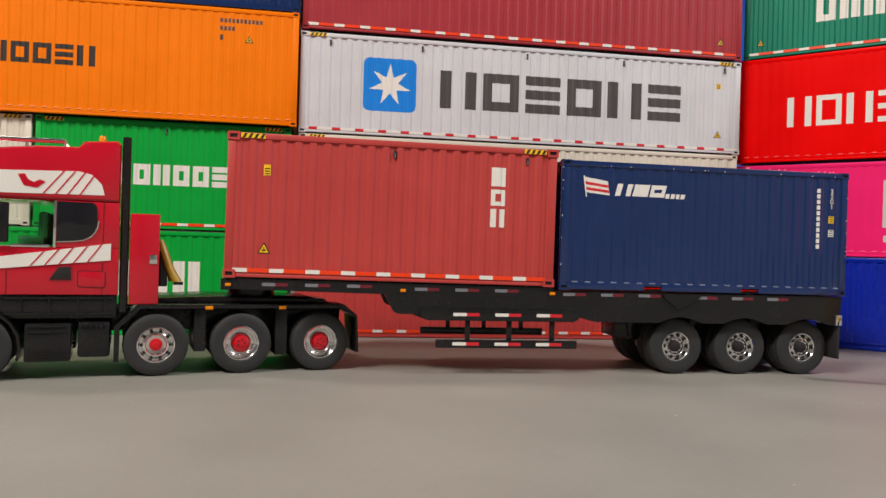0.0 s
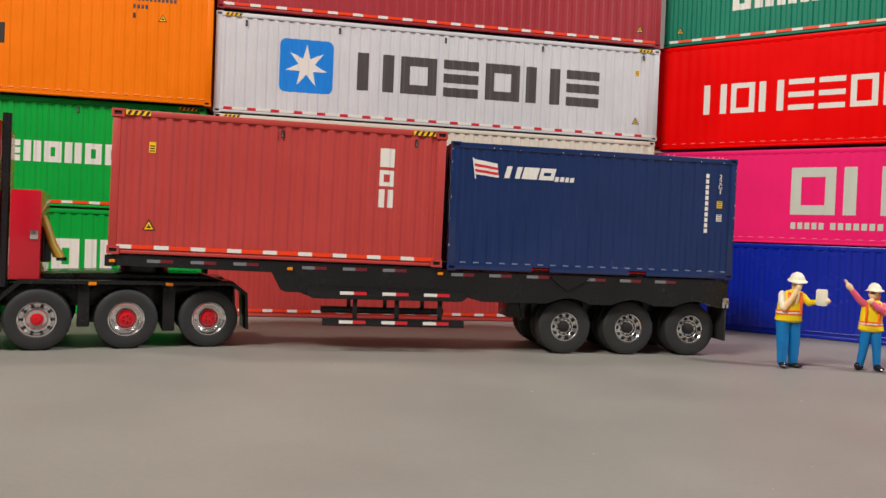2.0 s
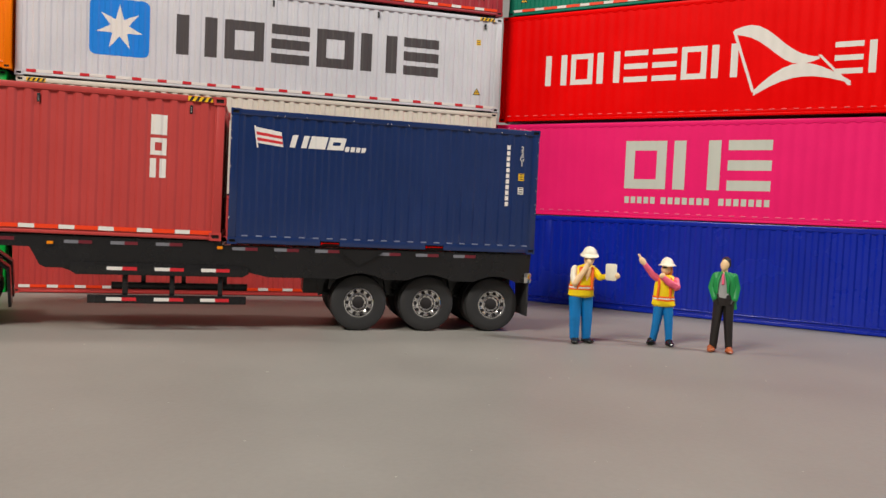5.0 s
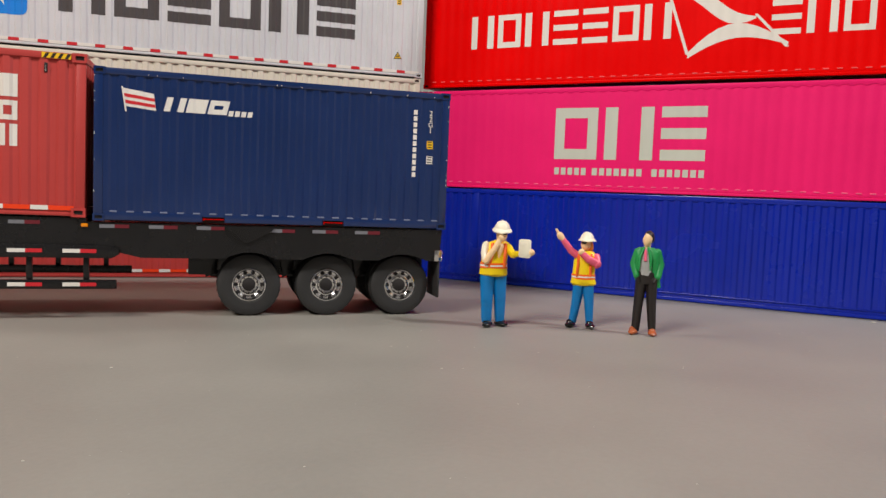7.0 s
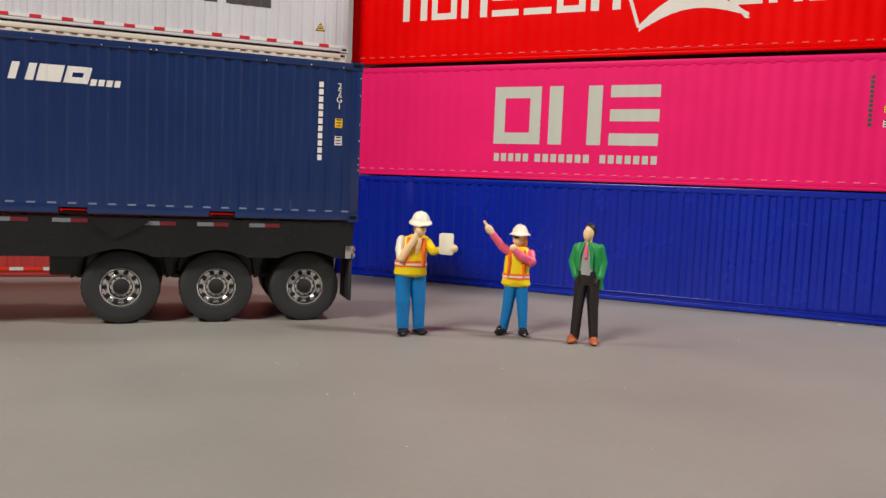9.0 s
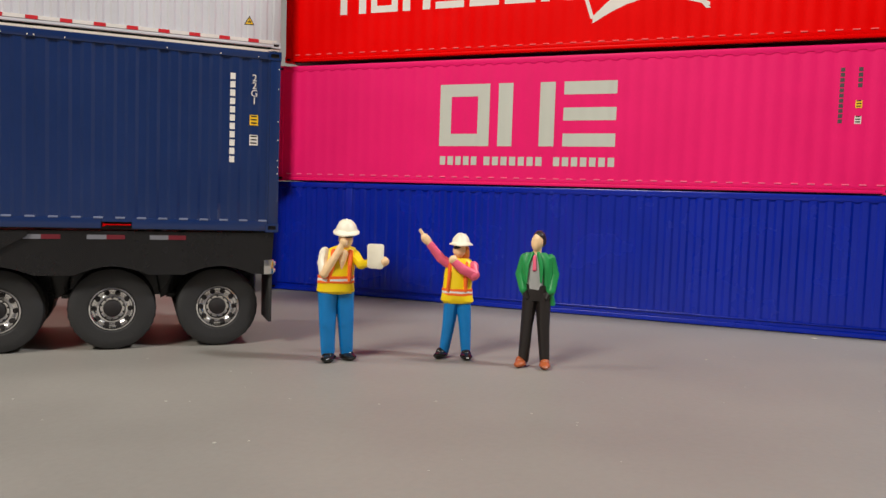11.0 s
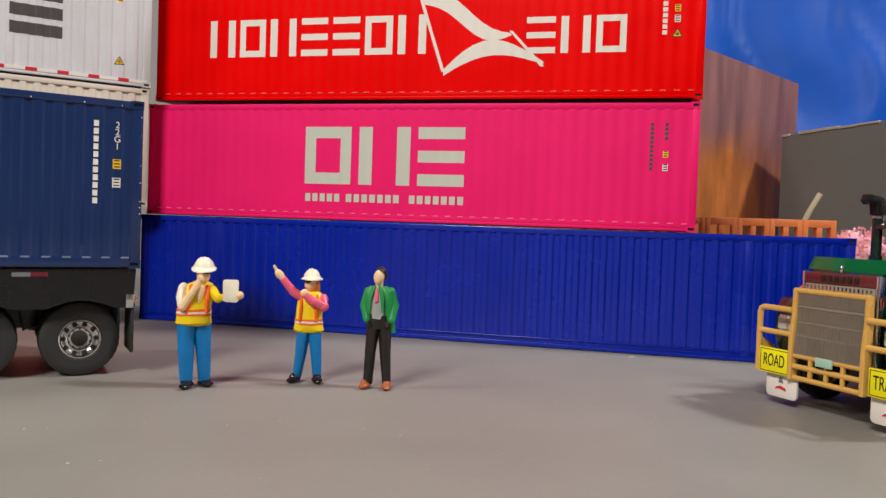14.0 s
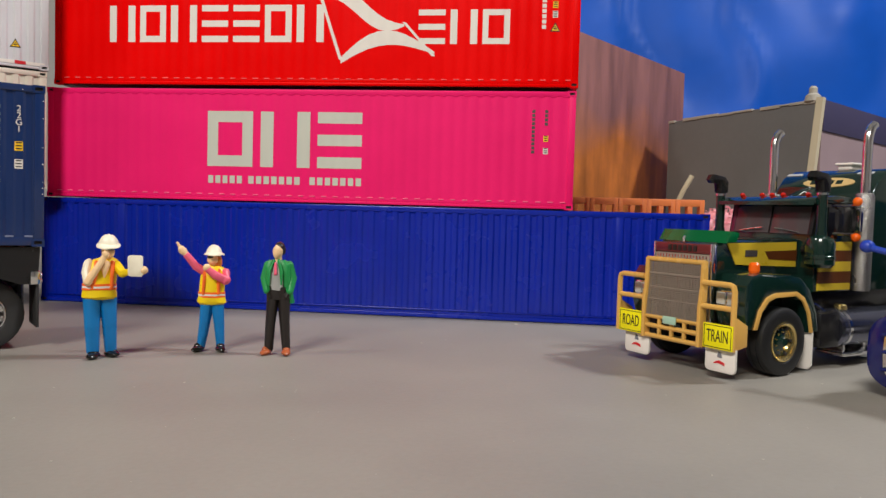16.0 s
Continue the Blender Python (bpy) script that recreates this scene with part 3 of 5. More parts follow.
def wheel(parent, x, y, r=10.7, side=1, style="trailer", z=None):
    """A tyre with its rim; side 1 faces the near side (-y), -1 the far one."""
    k = r / 10.7 * (0.91 if style == "trailer" else 1.0)
    tyre = part("tyre", tyre_shape(r, bore=6.1 * k), black_rubber if style == "gold" else rubber, parent)
    tyre.matrix_basis = pose(x * K, y * K, (r if z is None else z) * K, 0, 0, 0 if side > 0 else 180)
    b = Shape()
    lip, mid = {"trailer": (chrome, chrome), "dual": (chrome, chrome), "front": (chrome, chrome), "gold": (gold, gold)}[style]
    deep = {"trailer": 1.7, "dual": 2.7, "front": 1.3, "gold": 1.6}[style]
    b.lathe([(6.15 * k, 0.55), (6.1 * k, 0.1), (5.75 * k, -0.05), (5.45 * k, 0.25), (5.2 * k, deep), (4.95 * k, deep), (3.8 * k, deep - 0.9), (3.5 * k, deep - 0.95), (3.2 * k, deep - 0.5), (2.3 * k, deep - 0.35), (0, deep - 0.35), (0, 5.6), (6.0 * k, 5.6), (6.15 * k, 0.55)], (0, 0, 0), seg=40)
    if style == "gold":
        b.bm.free()
        b = Shape()
        b.lathe([(6.15 * k, 0.55), (6.1 * k, 0.1), (5.75 * k, -0.05), (5.2 * k, 0.3), (4.9 * k, deep), (4.7 * k, deep), (4.7 * k, 5.6), (6.0 * k, 5.6), (6.15 * k, 0.55)], (0, 0, 0), seg=40)
    rim = part("rim", b, lip, tyre, "chromed wheel rim" if style != "gold" else "gold-plated wheel rim")
    n = 10 if style != "gold" else 6
    first = None
    h = (0.8 if style == "trailer" else 0.62) * k
    for i in range(n if style != "dual" else 0):
        a = 2 * math.pi * i / n
        if first is None:
            b = Shape()
            b.lathe([(0, -0.7), (h * 0.75, -0.75), (h, -0.4), (h, 0.5), (0, 0.5)], (0, 0, 0), seg=10)
            ob = first = part("hand_hole", b, hole, tyre)
        else:
            ob = new("hand_hole", first.data)
            ob.parent = tyre
        ob.location = (4.55 * k * math.cos(a) * K, deep * K, 4.55 * k * math.sin(a) * K)
    b = Shape()
    for i in range(10):
        a = 2 * math.pi * (i + 0.5) / 10
        rr = (3.05 if style != "dual" else 4.6) * k
        b.lathe([(0, -0.55), (0.22, -0.55), (0.3, 0), (0.3, 0.2)], (rr * math.cos(a), deep - (0.45 if style != "dual" else 0.3), rr * math.sin(a)), seg=6)
    part("wheel_nuts", b, hole if style == "trailer" else lip, tyre)
    b = Shape()
    if style == "trailer":
        b.lathe([(0, -1.5), (1.7 * k, -1.5), (2.3 * k, -1.2), (2.55 * k, 0.3)], (0, deep, 0), seg=20)
        part("hub_cap", b, hole, tyre, "black hub cap")
    elif style == "dual":
        b.lathe([(0, -2.3), (1.5 * k, -2.3), (1.7 * k, -2.0), (2.3 * k, -1.9), (2.5 * k, -1.5), (2.7 * k, 0.3)], (0, deep, 0), seg=24)
        b.lathe([(2.7 * k, -0.9), (3.1 * k, -0.9), (3.2 * k, 0.2), (2.7 * k, 0.2)], (0, deep, 0), seg=24)
        for i in range(5):
            a = 2 * math.pi * i / 5
            b.slot = 1
            b.lathe([(0, -2.36), (0.34, -2.36), (0.34, -2.0)], (1.15 * math.cos(a), deep, 1.15 * math.sin(a)), seg=8)
            b.slot = 0
        part("hub", b, [rim_red, hole], tyre, "bright red wheel hub")
    elif style == "front":
        b.lathe([(0, -1.0), (1.0 * k, -1.0), (1.2 * k, -0.7), (1.9 * k, -0.6), (2.3 * k, -0.2), (2.4 * k, 0.3)], (0, deep, 0), seg=24)
        part("hub", b, rim_red, tyre, "bright red wheel hub")
    else:
        b.lathe([(0, -1.6), (1.2 * k, -1.6), (1.5 * k, -1.2), (2.6 * k, -0.6), (3.9 * k, -0.4), (4.75 * k, 0.1), (4.75 * k, 3.0), (0, 3.0)], (0, deep, 0), seg=24)
        part("hub", b, deep_green, tyre, "dark green wheel hub")
    return tyre


# ---- the trailer and its two containers ----
TX, TY, TT = -84.0, 282.5, 40.0


def trailer_place(s, back=0.0):
    return wall_point((TX, TY), TT, s, back)


trailer = thing("semi_trailer", TX, TY, 0, TT, "black three-axle container trailer standing on the grey floor", "trailer")
for y0 in (1.0, 42.6):
    b = Shape()
    arches = [(x0 + d, 20.3 + 2.3 * math.cos(math.pi * d / 18.0)) for x0 in (38.6, 65.5, 92.3) for d in (-9, -7, -4.5, -2, 0, 2, 4.5, 7, 9)]
    b.prism([(-133.5, 34.0), (-133.5, 30.2), (-76.2, 29.3), (-74.2, 25.6), (-73.0, 23.2), (-71.0, 22.2), (-4.0, 22.2), (4.0, 20.3)] + arches + [(104.4, 20.3), (106.2, 22.0), (106.8, 31.7), (-12.4, 31.7), (-13.0, 32.9)], y0, y0 + 3.4, "y")
    part("main_beam", b, chassis, trailer)
for x0, z0, z1 in ((-134.2, 29.8, 33.9), (-98, 30.2, 32.8), (-60, 24, 31), (-15.6, 24, 31.5), (20, 24, 31.0), (46, 23, 31.0), (76, 23, 31.0), (103.6, 25, 31.6)):
    b = Shape()
    b.box(x0, x0 + 3.4, 4.5 if x0 > -120 else 0.4, 42.5 if x0 > -120 else 47.4, z0, z1, 0.3)
    part("cross_beam", b, chassis, trailer)
b = Shape()
b.prism([(31.0, 31.4), (46.4, 31.4), (46.0, 30.2), (39.6, 26.6), (37.2, 25.6), (36.0, 26.4), (31.4, 30.0)], 0.2, 1.2, "y")
part("gusset", b, chassis, trailer)
b = Shape()
b.box(18, 104, 17, 32, 13, 22, 0.5)
part("suspension_frame", b, chassis, trailer)
b = Shape()
b.box(-128, 105, 6, 41, 30.0, 30.8)
part("deck_plate", b, chassis, trailer)
for first, z0 in ((-119.9, 31.4), (-65.2, 30.8), (-8.9, 30.0), (44.6, 29.6)):
    tape_run(trailer, [(first + 15.0 * i, 4.6, tape_grey) for i in range(3)] + [(first + 4.6 + 15.0 * i, 4.4, tape_dark_red) for i in range(3)], 0.86, z0, 1.15)
for x0, z0 in ((-132.6, 31.2), (-70.6, 30.3), (-14.2, 30.2)):
    b = Shape()
    b.box(x0, x0 + 2.0, 0.1, 1.2, z0, z0 + 1.1, 0.2)
    part("marker_lamp", b, amber, trailer, "small amber marker lamp")
for y0, s in ((-0.6, 1), (45.6, -1)):
    b = Shape()
    b.prism([(-63, 21.6), (-61, 20.2), (-5, 20.2), (-2.8, 21.4), (-2.8, 23.6), (-8, 24.4), (-63, 24.6)], y0, y0 + 3.2, "y", 0.25)
    part("side_step", b, chassis, trailer)
    b = Shape()
    b.box(-57.2, -3.5, y0, y0 + 1.6, 10.2, 13.1, 0.2)
    part("side_bar", b, chassis, trailer)
    for x0 in (-46.0, -30.2, -13.6):
        b = Shape()
        b.box(x0, x0 + 1.7, y0 + 1.4, y0 + 3.0, 12.8, 20.6, 0.1)
        part("side_bar_post", b, chassis, trailer)
    if s > 0:
        for z0 in (11.1, 21.9):
            tape_run(trailer, [(x, 5.1, mark_white) for x in (-51.0, -35.2, -19.4)] + [(x + 5.1, 4.8, flag_red) for x in (-51.0, -35.2, -19.4)], y0 - 0.1, z0, 1.2)
b = Shape()
b.prism([(-70, 23.6), (-62, 20.6), (-62, 24.6), (-70, 26)], 2, 45, "y", 0.3)
part("landing_gear_box", b, chassis, trailer)
for x0 in (38.6, 65.5, 92.3):
    wheel(trailer, x0, 4.3, 10.95)
    wheel(trailer, x0, 11.4, 10.95)
    wheel(trailer, x0, 45.2, 10.95, -1)
    wheel(trailer, x0, 38.1, 10.95, -1)
    b = Shape()
    b.rod((x0, 6, 10.7), (x0, 42, 10.7), 1.6)
    b.box(x0 - 2, x0 + 2, 16, 20, 10, 16, 0.3)
    b.box(x0 - 2, x0 + 2, 28, 32, 10, 16, 0.3)
    part("axle", b, chassis, trailer)
    b = Shape()
    b.prism([(x0 - 16.4, 22.6), (x0 - 10.2, 22.6), (x0 - 11.2, 14), (x0 - 14.6, 12.2)], 15.4, 18.4, "y", 0.3)
    part("spring_hanger", b, chassis, trailer)
    b = Shape()
    b.rod((x0 - 13, 17, 13.5), (x0 + 8, 17, 12.5), 1.2)
    part("leaf_spring", b, chassis, trailer)
for y0 in (1.2, 33.0):
    b = Shape()
    b.box(105.6, 106.5, y0, y0 + 13.6, 6.8, 23.0, 0.2)
    part("mud_flap", b, rubber, trailer)
    b = Shape()
    b.box(104.0, 106.9, y0 - 1.0, y0 + 2.0, 20.2, 24.4, 0.4)
    b.ball((106.9, y0 + 0.4, 23.2), 0.7, seg=10, rings=6)
    b.ball((106.9, y0 + 0.4, 21.3), 0.7, seg=10, rings=6)
    part("tail_lamp", b, chrome, trailer, "chromed tail lamp cluster")

x, y = trailer_place(-133.3)
ob, br = container("brick-red twenty-foot container on the trailer", 120.2, 51.6, tex_red, x, y, 34.25, TT, "containers on the trailer", tape=2.1, hazards="lr", locks=(59.0, 108.6), tilt=0.5, cast=1.22)
plate(ob, br, 12.6, 36.6, 2.4, 3.8)
warning_triangle(ob, br, 13.6, 8.8, 4.6)
for z0, z1, kind in ((36.8, 43.8, "s"), (29.6, 35.6, "f"), (21.6, 28.4, "p")):
    marking("emblem_blocks", ob, br, emblem_blocks(kind, 95.2, 100.6, z0, z1, gap=0, stroke=0.26), mark_white, "white emblem block")
x, y = trailer_place(-10.8)
ob, br = container("glossy navy twenty-foot container on the trailer", 118.6, 49.2, navy, x, y, 32.35, TT, "containers on the trailer", pockets=(37.2, 77.4), deep=0.36, feet=True, tilt=0.2)
marking("flag_field", ob, br, [[(9.2, 37.2), (18.8, 36.2), (18.0, 41.6), (8.4, 43.0)]], mark_white, "white flag with red stripes", 0.06)
marking("flag_stripes", ob, br, [[(9.4 - 0.12 * a, 37.2 + a), (18.7 - 0.1 * a, 36.3 + a * 0.93), (18.7 - 0.1 * a - 0.15, 37.3 + a * 0.93), (9.3 - 0.12 * a, 38.3 + a)] for a in (0.9, 3.0)], flag_red, "", 0.1)
marking("flag_pole", ob, br, [[(9.4, 35.4), (9.9, 35.4), (8.7, 43.4), (8.2, 43.4)]], mark_white, "", 0.12)
marking("emblem_blocks", ob, br, emblem_blocks("psf", 21.0, 40.8, 36.3, 40.9, gap=0.1, stroke=0.36, lean=0.25), mark_white, "white slanted emblem block")
marking("small_blocks", ob, br, emblem_blocks("ssss", 41.3, 49.0, 36.0, 37.8, gap=0.25, lean=0.2), mark_white, "small white bar")
rg = random.Random(21)
chips = Shape()
for _ in range(46):
    e, q = rg.random(), rg.uniform(0.06, 0.2)
    if e < 0.45:
        px, pz = rg.uniform(1, 117), 49.3
    elif e < 0.7:
        px, pz = rg.choice((0.35, 118.0)), rg.uniform(2, 48)
    else:
        px, pz = rg.uniform(3, 116), 47.4
    chips.box(px - q, px + q, -0.1, 0.3, pz - 0.12, pz + 0.14)
tagged(part("paint_chips", chips, mark_white, ob, "pale chips along the edges"), kind="stuff")
serial(ob, br, 105.2, 42.6, 18.2, 11, mark_white)
plate(ob, br, 110.4, 29.0, 2.2, 2.8)
plate(ob, br, 110.4, 23.6, 2.2, 2.8, mark_white)


def lettering(name, words, size, parent, m, material, thick=0.05):
    """Words in the built-in font, as a mesh; size in millimetres, m the pose under the parent."""
    curve = bpy.data.curves.new(name, "FONT")
    curve.body, curve.size, curve.extrude, curve.align_x, curve.align_y = words, size * K, thick * K, "CENTER", "CENTER"
    tmp = bpy.data.objects.new(name, curve)
    scene.collection.objects.link(tmp)
    mesh = bpy.data.meshes.new_from_object(tmp.evaluated_get(bpy.context.evaluated_depsgraph_get()))
    bpy.data.objects.remove(tmp)
    mesh.name = name
    mesh.materials.clear()
    mesh.materials.append(material)
    ob = new(name, mesh)
    ob.parent = parent
    ob.matrix_basis = m
    return ob


for i, c in enumerate("22G1"):
    lettering("size_code_letter", c, 2.6, ob, pose(111.5 * K, 0.2 * K, (41.6 - i * 2.05) * K, 90, 0, 0), mark_white)

# ---- the red tractor ----
seam_red = paint("shadowed_red_seam", srgb(112, 6, 20), 0.4)
tractor = thing("semi_truck", -164.3, 227.1, 0, 54.0, "glossy red and black four-axle model truck with white stripes", "truck")
b = Shape()
b.prism([(-124, 27.8), (-71.2, 27.8), (-71.2, 43.4), (-124, 43.4)], 1.0, 46.6, "y", 0.5)
part("cab_lower", b, cab_red, tractor)
b = Shape()
b.prism([(-123, 58.6), (-71.2, 58.6), (-71.2, 78.4), (-72.6, 79.5), (-82.6, 78.6), (-84.2, 76.7), (-96, 76.3), (-108, 74.8), (-117, 71.0)], 1.0, 46.6, "y", 1.5)
part("cab_roof", b, cab_red, tractor)
b = Shape()
b.box(-90.4, -71.2, 1.0, 46.6, 43.3, 58.7, 0.4)
part("cab_rear", b, cab_red, tractor)
for y0 in (1.2, 44.2):
    b = Shape()
    b.prism([(-124, 43.3), (-119.5, 43.3), (-116, 58.7), (-120.5, 58.7)], y0, y0 + 2.2, "y", 0.2)
    part("windscreen_pillar", b, cab_red, tractor)
    b = Shape()
    b.box(-119, -90.4, y0 + 0.8, y0 + 1.1, 43.3, 58.7)
    part("side_window", b, clear_glass, tractor).visible_shadow = False
b = Shape()
b.box(-103, -92, 0.6, 1.4, 43.2, 44.2, 0.2)
b.box(-91.0, -90.2, 0.6, 1.4, 43.2, 58.6, 0.2)
part("window_trim", b, chrome, tractor, "chrome window trim")
b = Shape()
b.prism([(-90.0, 45.4), (-84.6, 45.7), (-82.0, 46.2), (-80.2, 47.2), (-79.0, 48.6), (-78.3, 50.4), (-78.0, 52.4), (-78.1, 56.2), (-78.5, 57.6), (-79.6, 58.4), (-90.0, 58.4)], 0.6, 1.3, "y", 0.15)
rim_line = [(-90.0, 45.2), (-84.6, 45.5), (-81.8, 46.0), (-79.9, 47.0), (-78.7, 48.4), (-77.9, 50.3), (-77.6, 52.4)]
trim = Shape()
trim.tube([(u, 0.75, w) for u, w in rim_line], 0.28, 8)
part("window_edge", trim, chrome, tractor, "thin chrome window edge")
part("quarter_window", b, smoked, tractor, "black rear side window")
seat_green = paint("green_seat", srgb(0, 110, 48, GAIN), 0.6)
for y0 in (8, 28):
    b = Shape()
    b.box(-102, -94, y0, y0 + 12, 43.4, 47, 1)
    b.box(-96, -93, y0, y0 + 12, 46, 55, 1)
    part("seat", b, seat_green, tractor, "green cab seat")
b = Shape()
for i in range(16):
    a0, a1 = 2 * math.pi * i / 16, 2 * math.pi * (i + 1) / 16
    b.rod((-108 + 1.2 * math.cos(a0), 12 + 3.4 * math.sin(a0), 50 + 3.2 * math.cos(a0)), (-108 + 1.2 * math.cos(a1), 12 + 3.4 * math.sin(a1), 50 + 3.2 * math.cos(a1)), 0.35, 6)
part("steering_wheel", b, hole, tractor)
b = Shape()
b.prism([(-118, 60.2), (-76.0, 61.0), (-77.0, 64.6), (-80.0, 67.6), (-84, 68.5), (-118, 67.2)], 0.82, 1.1, "y")
part("upper_stripe", b, mark_white, tractor, "cream-white side stripe")
b = Shape()
b.prism([(-118, 35.0), (-73.7, 39.4), (-73.7, 45.0), (-118, 38.2)], 0.6, 1.1, "y")
part("lower_stripe", b, mark_white, tractor, "cream-white side stripe")
for x0, z0, x1, z1, rise in [(-94.5 + 3.6 * i, 60.7 + 0.03 * i, -88.5 + 3.2 * i, 68.4, 0) for i in range(4)] + [(-97.6 + 4.2 * i, 37.2 + 0.4 * i, -93.6 + 4.2 * i, 42.2 + 0.6 * i, 0) for i in range(5)]:
    b = Shape()
    yy = 0.68 if z0 > 50 else 0.45
    b.prism([(x0, z0), (x0 + 0.5, z0), (x1 + 0.5, z1), (x1, z1)], yy, yy + 0.3, "y")
    part("stripe_slash", b, cab_red, tractor)
b = Shape()
b.prism([(-101.6, 66.6), (-99.8, 63.0), (-96.0, 62.4), (-93.6, 64.4), (-95.2, 65.2), (-97.0, 64.2), (-98.6, 65.0), (-99.6, 66.8)], 0.7, 1.0, "y")
part("emblem", b, cab_red, tractor, "plain red emblem shape")
b = Shape()
b.prism([(-91.8, 32.8), (-85.4, 32.8), (-85.6, 37.2), (-89.2, 36.9)], 0.5, 1.2, "y", 0.1)
part("door_handle", b, hole, tractor, "black door handle recess")
b = Shape()
hatch = [(-83.6, 31.0), (-83.0, 30.3), (-75.8, 30.0), (-75.0, 30.6), (-75.0, 35.0), (-75.6, 35.7), (-82.8, 36.1), (-83.6, 35.4)]
b.prism(hatch, 0.86, 1.2, "y", 0.1)
b.slot = 1
b.prism([(-79.3 + (u + 79.3) * 0.93, 33.1 + (w - 33.1) * 0.88) for u, w in hatch], 0.8, 1.2, "y", 0.1)
part("side_hatch", b, [seam_red, cab_red], tractor)
b = Shape()
b.tube([(-120, 8, 75.0), (-112, 8, 78.2), (-89, 8, 78.8), (-88, 8, 77)], 0.8)
b.rod((-100, 8, 76), (-100, 8, 78.6), 0.5)
part("roof_bar", b, chrome, tractor, "chrome roof bar")
b = Shape()
b.box(-81.5, -76.5, 16, 21, 78.0, 79.6, 0.3)
part("beacon_base", b, orange_ball, tractor)
b = Shape()
b.lathe([(0, 0), (1.3, 0), (1.2, 2.8), (0.9, 3.4), (0, 3.5)], (-77.6, 18.4, 79.4), "z", 14)
part("beacon", b, amber, tractor, "amber beacon lamp")
b = Shape()
b.rod((-69.5, 2.9, 22), (-69.5, 2.9, 81.0), 1.45, 14)
part("exhaust_tube", b, chassis, tractor, "tall black exhaust stack")
b = Shape()
b.box(-67.8, -58.4, 1.2, 46.4, 24.6, 55.4, 0.4)
part("equipment_box", b, cab_red, tractor, "flat red equipment box")
b = Shape()
b.box(-61.6, -59.0, 0.6, 1.4, 38.4, 41.6, 0.35)
part("latch", b, chrome, tractor, "chrome latch")
b = Shape()
b.tube([(-57.8, 7, 46.6), (-57.0, 6.4, 44.0), (-54.6, 5.4, 36.6), (-52.0, 5.0, 32.0)], [0.8, 1.2, 1.4, 1.5], 10)
b.tube([(-57.4, 9.6, 44.0), (-55.2, 8.8, 38.0), (-53.6, 8.0, 32.4)], [0.8, 1.1, 1.3], 10)
b.slot = 1
b.lathe([(0, -0.2), (1.7, -0.2), (1.7, 0.9), (0, 0.9)], (-51.9, 5.0, 31.4), "z", 12)
part("hose", b, [paint("mustard_hose", srgb(176, 138, 34), 0.4), chassis], tractor, "mustard-yellow hose with a black end")
b = Shape()
b.box(-58.4, -55.4, 6, 12, 30.5, 43, 0.5)
b.rod((-57.6, 4.6, 31), (-57.6, 4.6, 40), 0.3)
part("hose_rack", b, chassis, tractor)
b = Shape()
b.box(-106, -71.5, 2.2, 45.4, 20.0, 27.9, 0.4)
part("cab_underside", b, chassis, tractor)
b = Shape()
b.box(-98.6, -85.0, 0.8, 14, 6.0, 18.4, 0.6)
for z0 in (7.4, 9.2, 15.4, 17.2):
    b.box(-97.6, -86.2, 0.4, 1.2, z0, z0 + 0.7, 0.15)
part("cab_steps", b, chassis, tractor)
b = Shape()
b.box(-104.5, -72.5, 1.4, 3.0, 21.2, 22.0, 0.2)
b.box(-104.5, -72.5, 1.6, 3.0, 26.4, 27.2, 0.2)
for x0 in (-100.2, -92.0, -83.6, -75.4):
    b.box(x0, x0 + 0.7, 1.6, 2.6, 20.4, 27.6, 0.15)
part("skirt_ribs", b, chassis, tractor)
b = Shape()
for i in range(6):
    b.lathe([(0, -0.5), (0.5, -0.5), (0.6, 0), (0.6, 0.6)], (-82.0 + 1.5 * i, 1.6, 17.6), seg=10)
part("tank_bolts", b, chassis, tractor)
b = Shape()
b.box(-108.6, -103.6, -1.4, 0.6, 44.6, 57.4, 0.6)
part("wing_mirror", b, chassis, tractor)
for dims in ((-76.2, -75.95, 0.92, 1.2, 28.2, 38.6), (-76.2, -75.95, 0.92, 1.2, 45.6, 60.0), (-116, -71.6, 0.92, 1.2, 59.3, 59.55), (-104.2, -103.95, 0.92, 1.2, 28.2, 35.6)):
    b = Shape()
    b.box(*dims)
    part("panel_seam", b, seam_red, tractor)
b = Shape()
b.box(-83.0, -73.2, 1.6, 16, 7.0, 18.8, 1.0)
part("fuel_tank", b, chassis, tractor)
# unseen far-side tank and steps, added to block green bounce onto the floor
b = Shape()
b.box(-83.0, -73.2, 31.6, 46.0, 7.0, 18.8, 1.0)
part("fuel_tank", b, chassis, tractor)
b = Shape()
b.box(-98.6, -85.0, 33.0, 46.8, 6.0, 18.4, 0.6)
part("cab_steps", b, chassis, tractor)
for y0 in (0.4, 32.4):
    b = Shape()
    outer = [(-72.0, 5.4), (-72.0, 17.4), (-64.5, 24.6), (7.0, 24.6), (12.2, 20.4), (13.0, 6.6)]
    inner = [(12.0, 6.6), (11.2, 19.8), (6.6, 23.2), (-63.8, 23.2), (-70.4, 16.8), (-70.4, 5.4)]
    b.prism(outer + inner, y0, y0 + 15.2, "y", 0.15)
    part("fender", b, chassis, tractor)
    b = Shape()
    arch = [(-112 + 12.6 * math.cos(radians(a)), 10.8 + 12.6 * math.sin(radians(a))) for a in range(-20, 181, 20)]
    arch += [(-112 + 11.8 * math.cos(radians(a)), 10.8 + 11.8 * math.sin(radians(a))) for a in range(180, -21, -20)]
    b.prism(arch, y0, y0 + 14, "y")
    part("front_fender", b, chassis, tractor)
